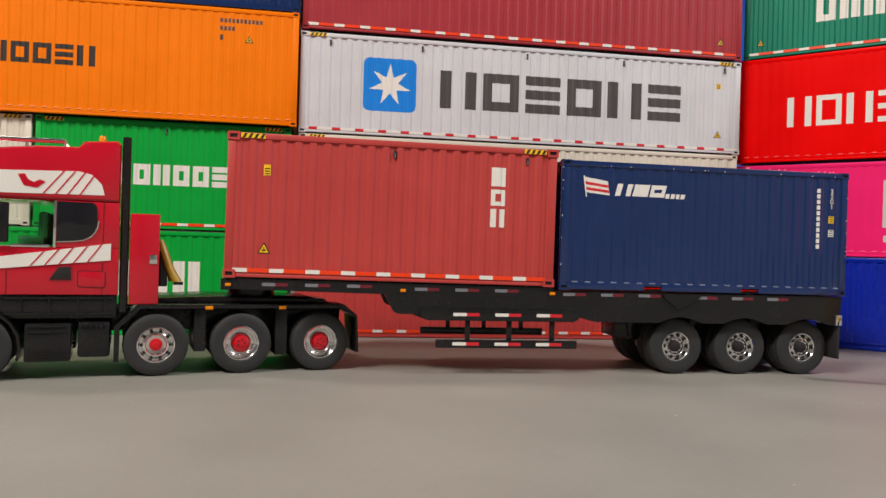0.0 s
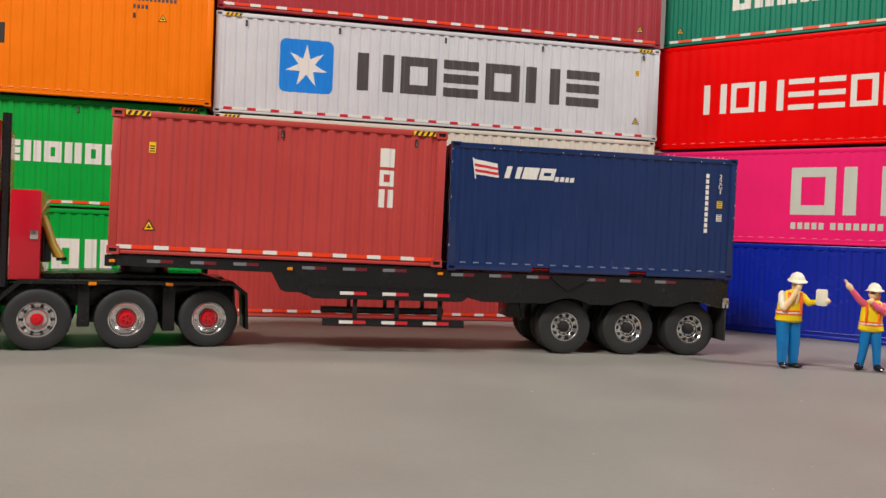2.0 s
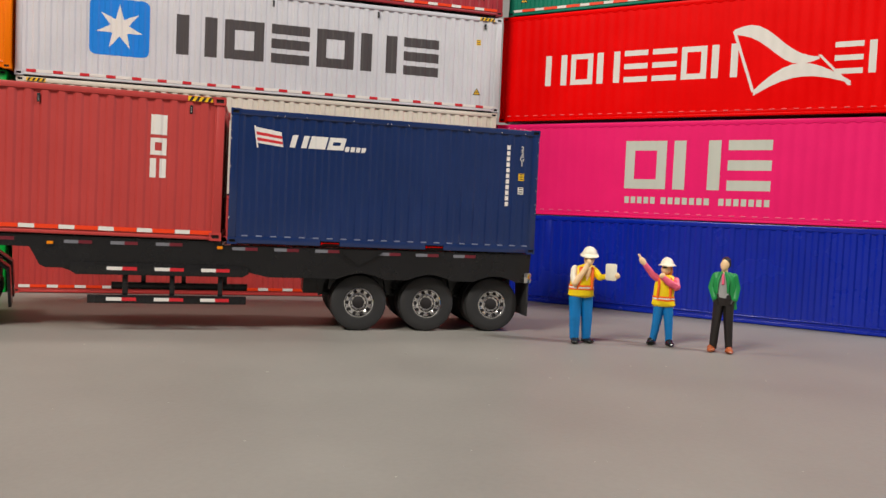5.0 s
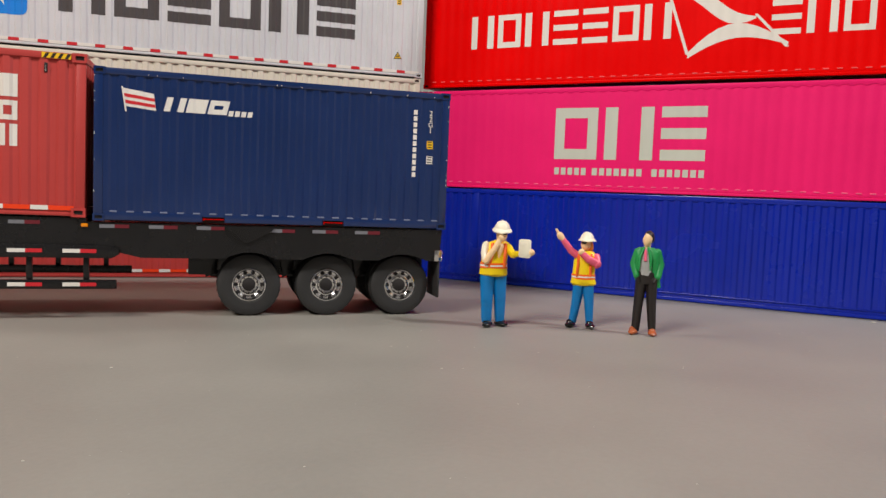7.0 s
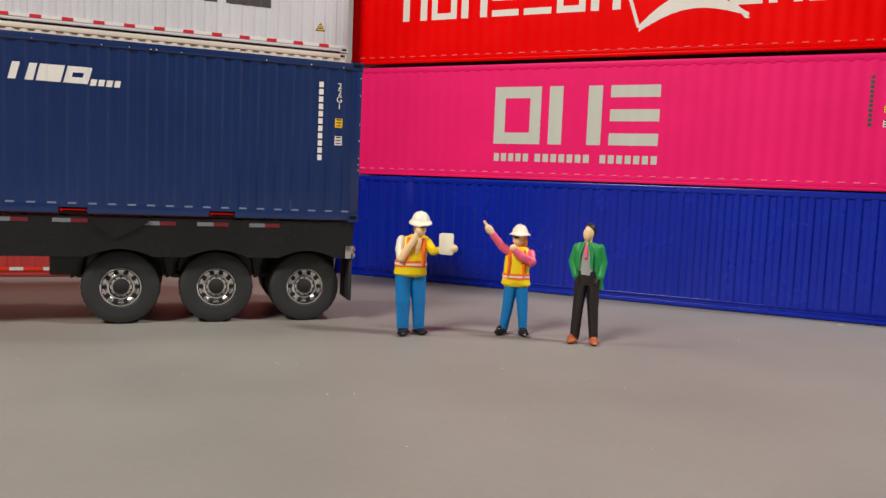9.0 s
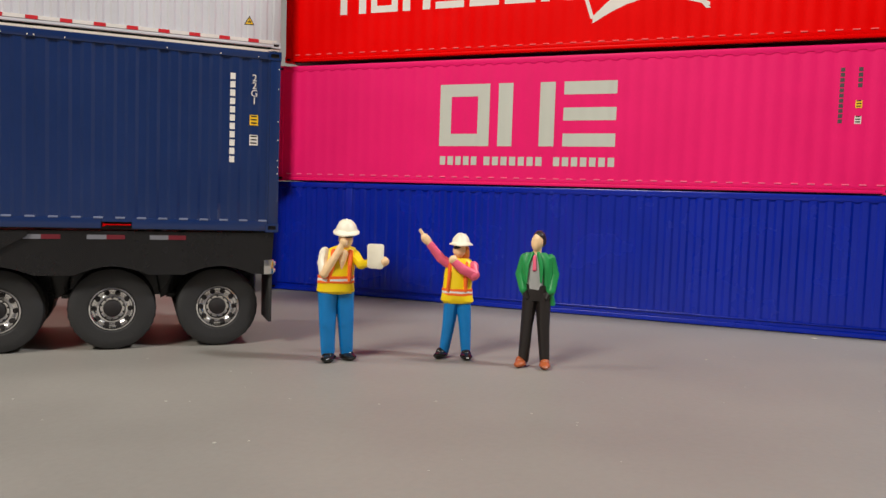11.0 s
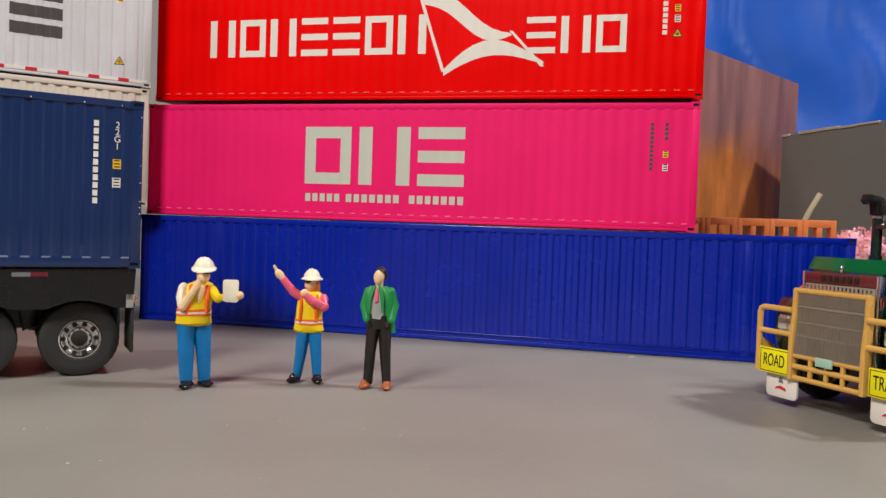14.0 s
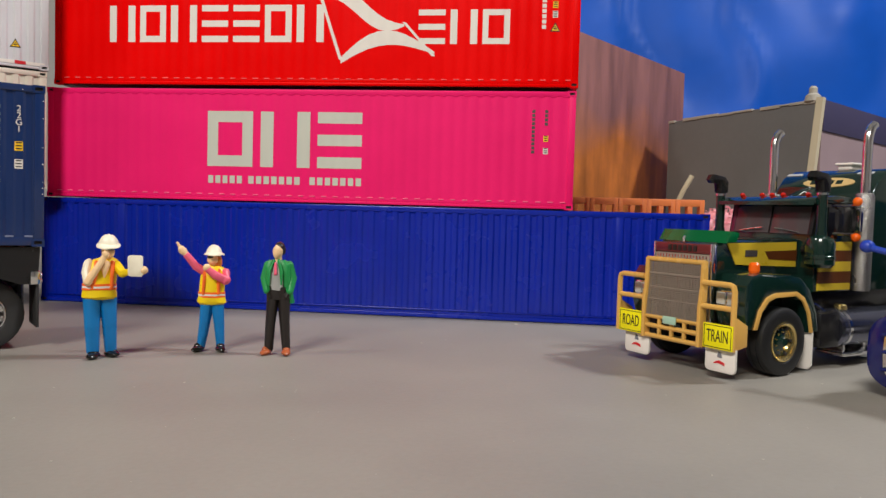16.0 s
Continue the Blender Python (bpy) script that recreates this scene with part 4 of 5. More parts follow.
for x0 in (-41.6, -16.0):
    b = Shape()
    b.box(x0 - 1.3, x0 + 1.3, -0.1, 0.6, 22.9, 24.1, 0.15)
    part("marker_lamp", b, amber, tractor, "small amber marker lamp")
for y0 in (14.5, 30.0):
    b = Shape()
    b.box(-118, 9, y0, y0 + 3.2, 14.5, 22.6, 0.3)
    part("chassis_rail", b, chassis, tractor)
for x0, x1, y0, z0, z1 in ((-46.4, -42.4, 2.2, 8.0, 23.3), (-18.0, -13.6, 3.0, 6.0, 23.3), (-46, -16, 16, 8, 16)):
    b = Shape()
    b.box(x0, x1, y0, 44, z0, z1, 0.4)
    part("cross_member", b, chassis, tractor)
b = Shape()
b.prism([(-58, 24.4), (-2, 24.4), (4, 24.6), (-3, 26.6), (-40, 27.0), (-58, 26.4)], 8, 39, "y", 0.4)
part("fifth_wheel_plate", b, chassis, tractor)
b = Shape()
b.lathe([(0, 24.6), (9, 24.6), (9, 29.8), (0, 29.8)], (-24, 23.5, 0), "z", 24)
part("turntable", b, chassis, tractor)
for x0, st in ((-112.4, "front"), (-58.7, "front"), (-30.2, "dual"), (-1.6, "dual")):
    wheel(tractor, x0, 0.9, 10.8, style=st)
    wheel(tractor, x0, 46.4, 10.8, -1, st)
    if st == "dual":
        wheel(tractor, x0, 8.0, 10.8, style=st)
        wheel(tractor, x0, 39.2, 10.8, -1, st)
    b = Shape()
    b.rod((x0, 5, 10.8), (x0, 42, 10.8), 1.7)
    part("axle", b, chassis, tractor)

# ---- the dark green road truck ----
GX, GY, GT = 193.0, 362.0, 33.7
truck = thing("semi_truck", GX, GY, 0, GT, "dark green bonneted model truck with a tan bull bar", "truck")


def both(fn):
    for s in (1, -1):
        fn(s)


b = Shape()
b.prism([(3.2, 21.0), (3.2, 38.0), (5.0, 39.2), (44.0, 40.6), (44.0, 21.0)], -11.0, 11.0, "y", 0.8)
part("bonnet", b, deep_green, truck)
b = Shape()
b.box(2.2, 3.4, -10.6, 10.6, 14.5, 35.6, 0.3)
part("radiator_grille", b, mesh_grey, truck, "grey wire radiator grille")
for i in range(17):
    b = Shape()
    b.box(1.9, 2.4, -9.8 + i * 1.2, -9.4 + i * 1.2, 15.4, 35.0)
    part("grille_bar", b, chrome, truck)
b = Shape()
b.box(1.9, 3.5, -10.8, 10.8, 35.6, 38.6, 0.35)
part("grille_header", b, paint("wine_red_plate", srgb(120, 52, 52), 0.25, 0.3), truck, "wine-red header with black bars")
for i in range(6):
    b = Shape()
    b.box(1.5, 2.0, -6.0 + i * 2.0, -4.8 + i * 2.0, 36.3, 38.0, 0.1)
    part("emblem_bar", b, mark_black, truck)
for y0 in (-11.7, 10.7):
    b = Shape()
    b.box(2.0, 4.2, y0, y0 + 1.0, 14.5, 38.8, 0.3)
    part("grille_side", b, chrome, truck)
b = Shape()
b.prism([(5.2, 39.2), (6.0, 39.0), (8.2, 42.4), (7.4, 42.7)], -13.4, 12.0, "y", 0.25)
for s in (1, -1):
    b.prism([(5.2, 39.2), (7.4, 42.7), (11.0, 42.2), (9.6, 39.4)], s * 13.0 - 0.7 - 0.35, s * 13.0 - 0.7 + 0.35, "y", 0.2)
part("insect_deflector", b, visor_green, truck, "clear green insect deflector")
b = Shape()
b.ball((3.0, 0, 39.8), 0.7, 0.6, 1.2, 10, 7)
part("bonnet_ornament", b, chrome, truck)
for s in (1, -1):
    ya, yb = (-22.4, -12.0) if s < 0 else (12.0, 22.4)
    b = Shape()
    well = [(9.2, 14.6), (10.8, 19.4), (13.8, 22.6), (17.0, 23.6), (26.2, 23.8), (29.4, 22.2), (32.0, 18.6), (33.8, 12.4)]
    b.prism([(38.6, 12.4), (37.4, 18.4), (33.6, 25.4), (29.0, 29.2), (24.0, 30.2), (11.0, 30.8), (6.4, 30.2), (4.2, 27.4), (3.8, 19.6), (5.4, 14.6)] + well, ya, yb, "y", 0.7)
    part("fender", b, deep_green, truck)
    b = Shape()
    out = [(35.1, 12.4), (33.2, 19.2), (30.2, 23.4), (26.6, 25.2), (16.6, 25.0), (12.8, 23.8), (9.6, 20.2), (7.8, 14.6)]
    e = -22.9 if s < 0 else 22.3
    b.prism(out + well, e, e + 0.6, "y", 0.12)
    part("arch_trim", b, bull_tan, truck, "tan wheel-arch trim")
    y1 = -16.6 if s < 0 else 16.6
    b = Shape()
    b.box(3.0, 5.6, y1 - 3.6, y1 + 3.6, 20.8, 25.6, 0.6)
    part("headlamp_housing", b, chrome, truck)
    for d in (-1.9, 1.9):
        b = Shape()
        b.box(2.6, 3.4, y1 + d - 1.5, y1 + d + 1.5, 21.4, 25.0, 0.3)
        part("headlamp", b, lens_clear, truck)
    b = Shape()
    b.lathe([(0, 30.2), (1.4, 30.2), (1.4, 31.0), (1.6, 31.2), (1.5, 33.2), (1.0, 33.8), (0, 33.8)], (11.6, y1 * 1.14, 0), "z", 14)
    part("indicator_lamp", b, orange_ball, truck, "orange indicator lamp")
    wheel(truck, 21.6, -23.0 if s < 0 else 23.0, 10.3, 1 if s < 0 else -1, "gold")
    for x0 in (118, 145):
        wheel(truck, x0, -23.0 if s < 0 else 23.0, 10.3, 1 if s < 0 else -1, "gold")
        wheel(truck, x0, -16.0 if s < 0 else 16.0, 10.3, 1 if s < 0 else -1, "gold")
    # bonnet flash
    e = -11.35 if s < 0 else 10.95
    b = Shape()
    b.prism([(9.0, 39.0), (13.0, 32.6), (41.5, 31.6), (41.5, 39.6)], e, e + 0.4, "y")
    part("bonnet_flash", b, stripe_yellow, truck, "mustard-yellow bonnet flash")
    e = -11.5 if s < 0 else 11.1
    b = Shape()
    b.prism([(26.0, 36.6), (28.0, 34.2), (41.5, 33.6), (41.5, 37.0)], e, e + 0.4, "y")
    part("flash_inset", b, stripe_brown, truck)
    b = Shape()
    b.box(17.0, 22.4, e, e + 0.4, 35.0, 37.0)
    part("emblem_bar", b, mark_dark, truck)
    # door stripes
    for z0, z1, m in ((37.2, 40.0, stripe_yellow), (33.6, 37.2, stripe_brown), (30.4, 33.6, stripe_yellow), (26.6, 30.4, stripe_brown), (24.4, 26.6, stripe_yellow)):
        b = Shape()
        e = -17.1 if s < 0 else 16.7
        b.box(44.6, 62.0, e, e + 0.4, z0, z1)
        part("door_stripe", b, m, truck)
    b = Shape()
    e = -17.2 if s < 0 else 16.8
    b.box(48.6, 60.4, e, e + 0.4, 42.0, 51.0, 0.15)
    part("door_window", b, smoked, truck)
    # air cleaner with its intake
    y1 = -18.8 if s < 0 else 20.0
    b = Shape()
    b.lathe([(0, 32.0), (3.4, 32.0), (4.4, 33.0), (4.4, 34.6), (4.6, 34.8), (4.6, 35.6), (4.4, 35.8), (4.4, 39.6), (3.8, 41.0), (1.8, 42.0), (1.8, 43.0), (0, 43.0)], (42.5, y1, 0), "z", 22)
    part("air_cleaner", b, deep_green, truck)
    b = Shape()
    b.rod((42.5, y1, 42.6), (42.5, y1, 57.6), 1.55, 14)
    part("intake_pipe", b, deep_green, truck)
    b = Shape()
    b.prism([(40.9, 55.6), (44.2, 55.6), (44.4, 59.6), (42.6, 61.2), (37.4, 61.9), (36.2, 60.0), (37.6, 58.8), (40.4, 59.2)], y1 - 1.7, y1 + 1.7, "y", 0.4)
    part("intake_cowl", b, chassis, truck, "black forward-facing intake cowl")
    b = Shape()
    b.lathe([(1.55, 54.6), (1.75, 54.6), (1.75, 55.3), (1.55, 55.3)], (42.5, y1, 0), "z", 16)
    part("clamp", b, chrome, truck)
    # exhaust stack
    y1 = -18.2 if s < 0 else 16.6
    b = Shape()
    b.tube([(66.0, y1, 54), (66.0, y1, 72.0), (66.3, y1 + s * 0.1, 75.0), (67.4, y1, 77.2), (69.2, y1, 78.6)], 1.5, 14)
    part("exhaust_pipe", b, chrome, truck, "chromed exhaust pipe with a curved tip")
    b = Shape()
    b.lathe([(0, 24), (2.7, 24), (2.9, 25), (2.9, 55), (2.5, 56), (0, 56)], (66.0, y1, 0), "z", 20)
    part("heat_shield", b, paint("perforated_steel", srgb(170, 168, 166), 0.3, 0.9, bump=0.9, fine=2200), truck, "perforated steel heat shield")
    # mirror bracket with marker lamps
    e = -20.8 if s < 0 else 20.8
    b = Shape()
    for z0 in (42.6, 51.6):
        b.rod((50, e * 0.78, z0), (58.5, e, z0), 0.45, 8)
    b.box(57.4, 59.2, e - 1.6, e + 1.6, 43.2, 51.0, 0.4)
    part("mirror", b, chrome, truck, "chrome mirror on two brackets")
    for z0 in (41.6, 53.0):
        b = Shape()
        b.ball((57.8, e, z0), 1.45, seg=16, rings=10)
        part("side_marker", b, orange_ball, truck, "round orange marker")
    # fuel tank, steps, mud flaps
    y1 = -17.4 if s < 0 else 17.4
    b = Shape()
    b.lathe([(0, 50), (5.6, 50), (6.2, 50.8), (6.2, 84.2), (5.6, 85), (0, 85)], (0, y1, 12.2), "x", 26)
    part("fuel_tank", b, paint("polished_dark_steel", srgb(120, 122, 138), 0.16, 0.9), truck, "polished round fuel tank")
    for x0 in (53.0, 81.0):
        b = Shape()
        b.lathe([(6.2, x0), (6.5, x0), (6.5, x0 + 1.4), (6.2, x0 + 1.4)], (0, y1, 12.2), "x", 26)
        part("tank_strap", b, chrome, truck)
    b = Shape()
    b.lathe([(0, 18.0), (1.9, 18.0), (1.9, 19.4), (1.3, 19.8), (0, 19.8)], (57.0, y1, 0), "z", 14)
    part("filler_cap", b, gold, truck, "gold filler cap")
    b = Shape()
    b.box(52, 66, y1 - 5, y1 + 5, 3.6, 4.8, 0.3)
    b.box(53, 54, y1 - 4, y1 + 4, 4.6, 8, 0.1)
    b.box(64, 65, y1 - 4, y1 + 4, 4.6, 8, 0.1)
    part("step", b, chrome, truck)
    b = Shape()
    b.prism([(y1 - 5.4, 12.6), (y1 - 5.4, 2.2), (y1 - 4.2, 0.9), (y1 + 3.4, 0.9), (y1 + 4.6, 2.2), (y1 + 4.6, 12.6)], 34.6, 35.5, "x", 0.2)
    part("rear_mud_flap", b, mark_white, truck, "white mud flap")
    b = Shape()
    b.box(40, 50, y1 - 4.6, y1 + 4, 7, 18, 0.6)
    part("battery_box", b, chassis, truck)
b = Shape()
b.prism([(43.0, 23.8), (62.6, 23.8), (62.6, 53.0), (45.6, 53.0), (43.4, 41.6)], -16.8, 16.8, "y", 0.6)
part("cab", b, deep_green, truck)
b = Shape()
b.prism([(39.0, 51.4), (39.2, 52.6), (41.0, 53.8), (50, 54.6), (62.8, 54.4), (62.8, 52.4), (44.0, 52.2)], -18.2, 18.2, "y", 0.45)
part("roof_visor", b, deep_green, truck)
tinted = paint("tinted_windscreen_plastic", srgb(74, 66, 68), 0.08, bump=0.0, coat=0.4)
for y0, y1 in ((-14.6, -0.2), (0.2, 14.6)):
    b = Shape()
    b.prism([(42.7, 42.2), (43.4, 42.2), (45.4, 51.0), (44.7, 51.0)], y0, y1, "y", 0.1)
    part("windscreen", b, tinted, truck, "split windscreen pane")
    b = Shape()
    b.rod((42.2, (y0 + y1) / 2 + (5 if y0 < 0 else -5), 43.9), (42.3, (y0 + y1) / 2 - (4 if y0 < 0 else -4), 42.7), 0.2, 6)
    part("wiper", b, chrome, truck)
b = Shape()
b.prism([(42.4, 42.0), (43.6, 42.0), (45.8, 51.6), (44.6, 51.6)], 14.0, 15.4, "y", 0.1)
part("windscreen_frame", b, paint("plum_frame", srgb(96, 24, 52), 0.3), truck)
for ya, yb in ((-15.8, -14.2), (-0.2, 0.2)):
    b = Shape()
    b.prism([(42.3, 42.0), (43.6, 42.0), (45.8, 51.6), (44.5, 51.6)], ya, yb, "y", 0.1)
    part("windscreen_bar", b, chassis, truck)
for y0 in (-13.6, -4.6, -0.4, 3.4, 11.2):
    b = Shape()
    b.ball((43.0, y0, 54.8), 1.1, 0.75, 0.75, 12, 8)
    b.box(42.6, 44.6, y0 - 0.5, y0 + 0.5, 53.9, 54.5, 0.15)
    part("roof_lamp", b, lens_red, truck, "small red roof lamp")
b = Shape()
b.prism([(69.2, 23.8), (69.2, 53.6), (71.0, 58.2), (74.6, 62.4), (80.0, 64.8), (112, 65.4), (112, 23.8)], -19.0, 19.0, "y", 1.6)
part("sleeper", b, deep_green, truck)
b = Shape()
n = 24
b.prism([(-1.0 + 9.6 * math.cos(2 * math.pi * i / n), 2.3 * math.sin(2 * math.pi * i / n)) for i in range(n)], 0, 0.4, "x")
o = part("oval_sign", b, paint("cream_gold_sign", srgb(206, 178, 120), 0.35), truck, "oval cream and gold sign")
o.matrix_basis = pose(72.2 * K, 0, 60.2 * K, 0, 42, 0)
for y0 in (-6.2, -3.0, 0.2, 3.4):
    b = Shape()
    b.prism([(y0, -0.9), (y0 + 2.2, -0.9), (y0 + 2.2, 0.9), (y0, 0.9)], -0.12, 0.1, "x")
    o2 = part("sign_bar", b, deep_green, o)
for y0 in (-14.6, 12.2):
    b = Shape()
    b.prism([(y0, -0.7), (y0 + 5.6, -0.7), (y0 + 5.6, 0.7), (y0, 0.7)], -0.1, 0.5, "x")
    o2 = part("clearance_lamp", b, lens_clear, truck)
    o2.matrix_basis = pose(76.4 * K, 0, 63.4 * K, 0, 64, 0)
b = Shape()
b.box(83, 91, -2.6, 2.6, 65.2, 67.0, 0.3)
b.box(82.2, 91.8, -3.4, 3.4, 66.8, 67.7, 0.35)
part("roof_hatch", b, mark_white, truck, "white roof hatch")
for y0 in (-7.5, 4.5):
    b = Shape()
    b.box(0, 160, y0, y0 + 3, 12.5, 20.5, 0.3)
    part("chassis_rail", b, chassis, truck)
b = Shape()
b.rod((21.6, -16, 10.3), (21.6, 16, 10.3), 1.5)
part("axle", b, chassis, truck)
for x0 in (118, 145):
    b = Shape()
    b.rod((x0, -20, 10.3), (x0, 20, 10.3), 1.5)
    part("axle", b, chassis, truck)
b = Shape()
b.box(44, 112, -14, 14, 18, 24, 0.4)
part("cab_floor", b, chassis, truck)
for s in (1, -1):
    b = Shape()
    b.tube([(39.0, s * 15.0, 21.0), (44.0, s * 17.0, 20.0), (49.0, s * 17.4, 17.2)], 0.7, 8)
    b.tube([(38.6, s * 14.0, 16.0), (48.0, s * 15.0, 13.0)], 0.8, 8)
    part("pipe", b, chrome, truck, "thin polished pipe")
    b = Shape()
    b.tube([(43.0, s * 13.0, 37.4), (42.6, s * 15.0, 37.4), (42.5, s * 17.6, 37.2)], 1.5, 10)
    part("intake_elbow", b, chassis, truck)
# bull bar
bar = Shape()
for s in (1, -1):
    bar.prism([(-2.2, 8.4), (0.6, 8.4), (0.6, 20.0), (0.8, 26.0), (0.6, 33.6), (-1.2, 33.6), (-1.4, 26.0), (-2.2, 20.0)], s * 11.1 - 0.7, s * 11.1 + 0.7, "y", 0.3)
    bar.tube([(-1.2, s * 11.6, 27.6), (-1.2, s * 21.2, 27.6), (-1.2, s * 22.4, 27.2), (-1.2, s * 22.8, 26.0), (-1.2, s * 22.8, 9.0)], 0.85, 10)
    bar.tube([(-1.2, s * 11.6, 20.8), (-1.2, s * 22.8, 20.8)], 0.8, 10)
    bar.prism([(-1.0, 9.0), (4.6, 10.0), (4.6, 16.0), (-1.0, 19.0)], s * 22.8 - 0.4, s * 22.8 + 0.4, "y", 0.2)
bar.tube([(-0.3, -11.6, 33.2), (-0.3, 11.6, 33.2)], 0.8, 10)
for z0 in (15.2, 12.2, 9.0):
    bar.tube([(-1.0, -11.6, z0), (-1.0, 11.6, z0)], 0.75, 10)
for y0 in (-5.0, 0.0, 5.0):
    bar.box(-1.5, -0.5, y0 - 0.5, y0 + 0.5, 9.0, 15.2, 0.15)
bull = part("bull_bar", bar, bull_tan, truck, "tan-gold tubular bull bar")
b = Shape()
for i in range(40):
    y0 = -10.5 + i * 0.535
    b.prism([(-1.5, 15.6), (-1.3, 15.6), (-0.3, 25.6), (-0.3, 32.6), (-0.5, 32.6), (-0.5, 25.6)], y0, y0 + 0.2, "y")
for i in range(31):
    z0 = 15.7 + i * 0.555
    x0 = -1.5 + min(1.0, (z0 - 15.6) * 0.1)
    b.box(x0 - 0.12, x0 + 0.1, -10.5, 10.5, z0, z0 + 0.2)
for z0 in (20.6, 24.4, 28.6):
    x0 = -1.5 + min(1.0, (z0 - 15.6) * 0.1)
    b.box(x0 - 0.2, x0 + 0.15, -10.5, 10.5, z0, z0 + 0.42)
tagged(part("stone_guard", b, mesh_grey, bull, "fine grey wire mesh guard"), kind="stuff")
b = Shape()
b.box(-2.4, -1.8, -2.6, 2.6, 13.6, 16.0, 0.2)
part("number_plate", b, paint("mint_plate", srgb(170, 206, 184), 0.4), bull, "blank mint-green plate")
for word, yc, wide in (("ROAD", 16.4, 10.6), ("TRAIN", -18.2, 10.4)):
    b = Shape()
    b.box(-2.1, -1.4, yc - wide / 2, yc + wide / 2, 9.0, 16.2, 0.15)
    board = part("sign_board", b, yellow, truck, "yellow sign board with black lettering")
    b = Shape()
    for y0, y1, z0, z1 in ((yc - wide / 2 + 0.4, yc + wide / 2 - 0.4, 9.4, 9.6), (yc - wide / 2 + 0.4, yc + wide / 2 - 0.4, 15.6, 15.8), (yc - wide / 2 + 0.4, yc - wide / 2 + 0.6, 9.6, 15.6), (yc + wide / 2 - 0.6, yc + wide / 2 - 0.4, 9.6, 15.6)):
        b.box(-2.15, -2.05, y0, y1, z0, z1)
    part("sign_border", b, mark_black, board)
    w = lettering("sign_lettering", word, 3.7, board, pose(-2.15 * K, yc * K, 12.6 * K, 90, 0, -90) @ Matrix.Diagonal((0.72, 1.35, 1, 1)), mark_black)
for yc in (14.8, -18.2):
    b = Shape()
    low = [(yc + s * (4.0 + 1.3 * math.cos(radians(a))), 3.6 - 1.3 * math.sin(radians(a))) for s, turns in ((-1, (0, 30, 60, 90)), (1, (90, 60, 30, 0))) for a in turns]
    b.prism([(yc - 5.3, 9.4)] + low + [(yc + 5.3, 9.4)], -0.6, 0.2, "x", 0.12)
    flap = part("front_mud_flap", b, mark_white, truck, "white mud flap with a small red mark")
    b = Shape()
    b.prism([(yc + 2.2, 4.6), (yc + 0.4, 4.9), (yc - 1.8, 4.4), (yc - 1.6, 5.2), (yc + 0.2, 5.7), (yc + 1.4, 5.3)], -0.75, -0.5, "x")
    part("flap_mark", b, flag_red, flap)
    b = Shape()
    b.prism([(yc + 0.9, 6.6), (yc - 0.8, 6.5), (yc - 0.3, 8.0), (yc + 0.5, 8.3)], -0.75, -0.5, "x")
    part("flap_emblem", b, tape_grey, flap)

# ---- the dark blue truck beside it ----
bt = thing("semi_truck", GX, GY, 0, GT, "glossy dark blue model truck parked beside a green one", "truck")
ring = []
for a in range(0, 360, 12):
    ca, sa = math.cos(radians(a)), math.sin(radians(a))
    ring.append((-70.0 + 23.4 * math.copysign(abs(ca) ** 0.55, ca), 12.6 + 11.4 * math.copysign(abs(sa) ** 0.6, sa)))
b = Shape()
b.prism(ring, 22.0, 30.0, "x", 1.6)
part("bumper", b, dark_blue, bt)
b = Shape()
b.prism([(-70 + (y + 70) * 0.78, 12.6 + (z - 12.6) * 0.84) for y, z in ring], 21.2, 23.0, "x", 0.5)
part("bumper_plate", b, chrome, bt)
for z0 in (8.0, 12.6, 17.2):
    b = Shape()
    b.tube([(20.8, -88.0, z0), (20.8, -52.0, z0)], 0.5, 8)
    part("bumper_rail", b, dark_blue, bt)
b = Shape()
b.prism([(29, 14), (29, 38), (70, 42), (74, 58), (140, 60), (140, 14)], -86, -54, "y", 1.2)
part("cab", b, dark_blue, bt)
for s in (1, -1):
    wheel(bt, 44, -91.5 if s > 0 else -48.5, 10.3, s, "trailer")
    wheel(bt, 120, -91.5 if s > 0 else -48.5, 10.3, s, "trailer")
b = Shape()
b.tube([(27, -43.5, 39.6), (27, -47.0, 38.8), (28, -56, 37.6)], [1.0, 0.9, 0.9], 10)
b.ball((27, -43.0, 39.8), 2.0, 2.0, 1.8, 14, 9)
part("mirror_arm", b, paint("bright_blue_arm", srgb(26, 62, 172), 0.25, coat=0.4), bt, "bright blue mirror arm")

# ---- painted figurines ----
skin = paint("painted_skin_tone", srgb(232, 186, 140, GAIN), 0.45, bump=0.3, vary=0.14, fine=650, coarse=170)
denim = paint("painted_blue", srgb(0, 106, 168, GAIN), 0.45, bump=0.3, vary=0.14, fine=650, coarse=170)
vest = paint("painted_vest_yellow", srgb(238, 190, 0, GAIN), 0.45, bump=0.3, vary=0.14, fine=650, coarse=170)
vest_orange = paint("painted_vest_orange", srgb(246, 96, 24, GAIN), 0.45, bump=0.3, vary=0.14, fine=650, coarse=170)
hat_white = paint("painted_hat_cream", srgb(224, 212, 190, GAIN), 0.4, bump=0.3, vary=0.14, fine=650, coarse=170)
shoe_black = paint("painted_gloss_black", srgb(22, 22, 20), 0.18, bump=0.3, vary=0.14, fine=650, coarse=170)
shoe_tan = paint("painted_tan", srgb(156, 80, 42, GAIN), 0.4, bump=0.3, vary=0.14, fine=650, coarse=170)
shirt_pink = paint("painted_pink", srgb(236, 92, 120, GAIN), 0.45, bump=0.3, vary=0.14, fine=650, coarse=170)
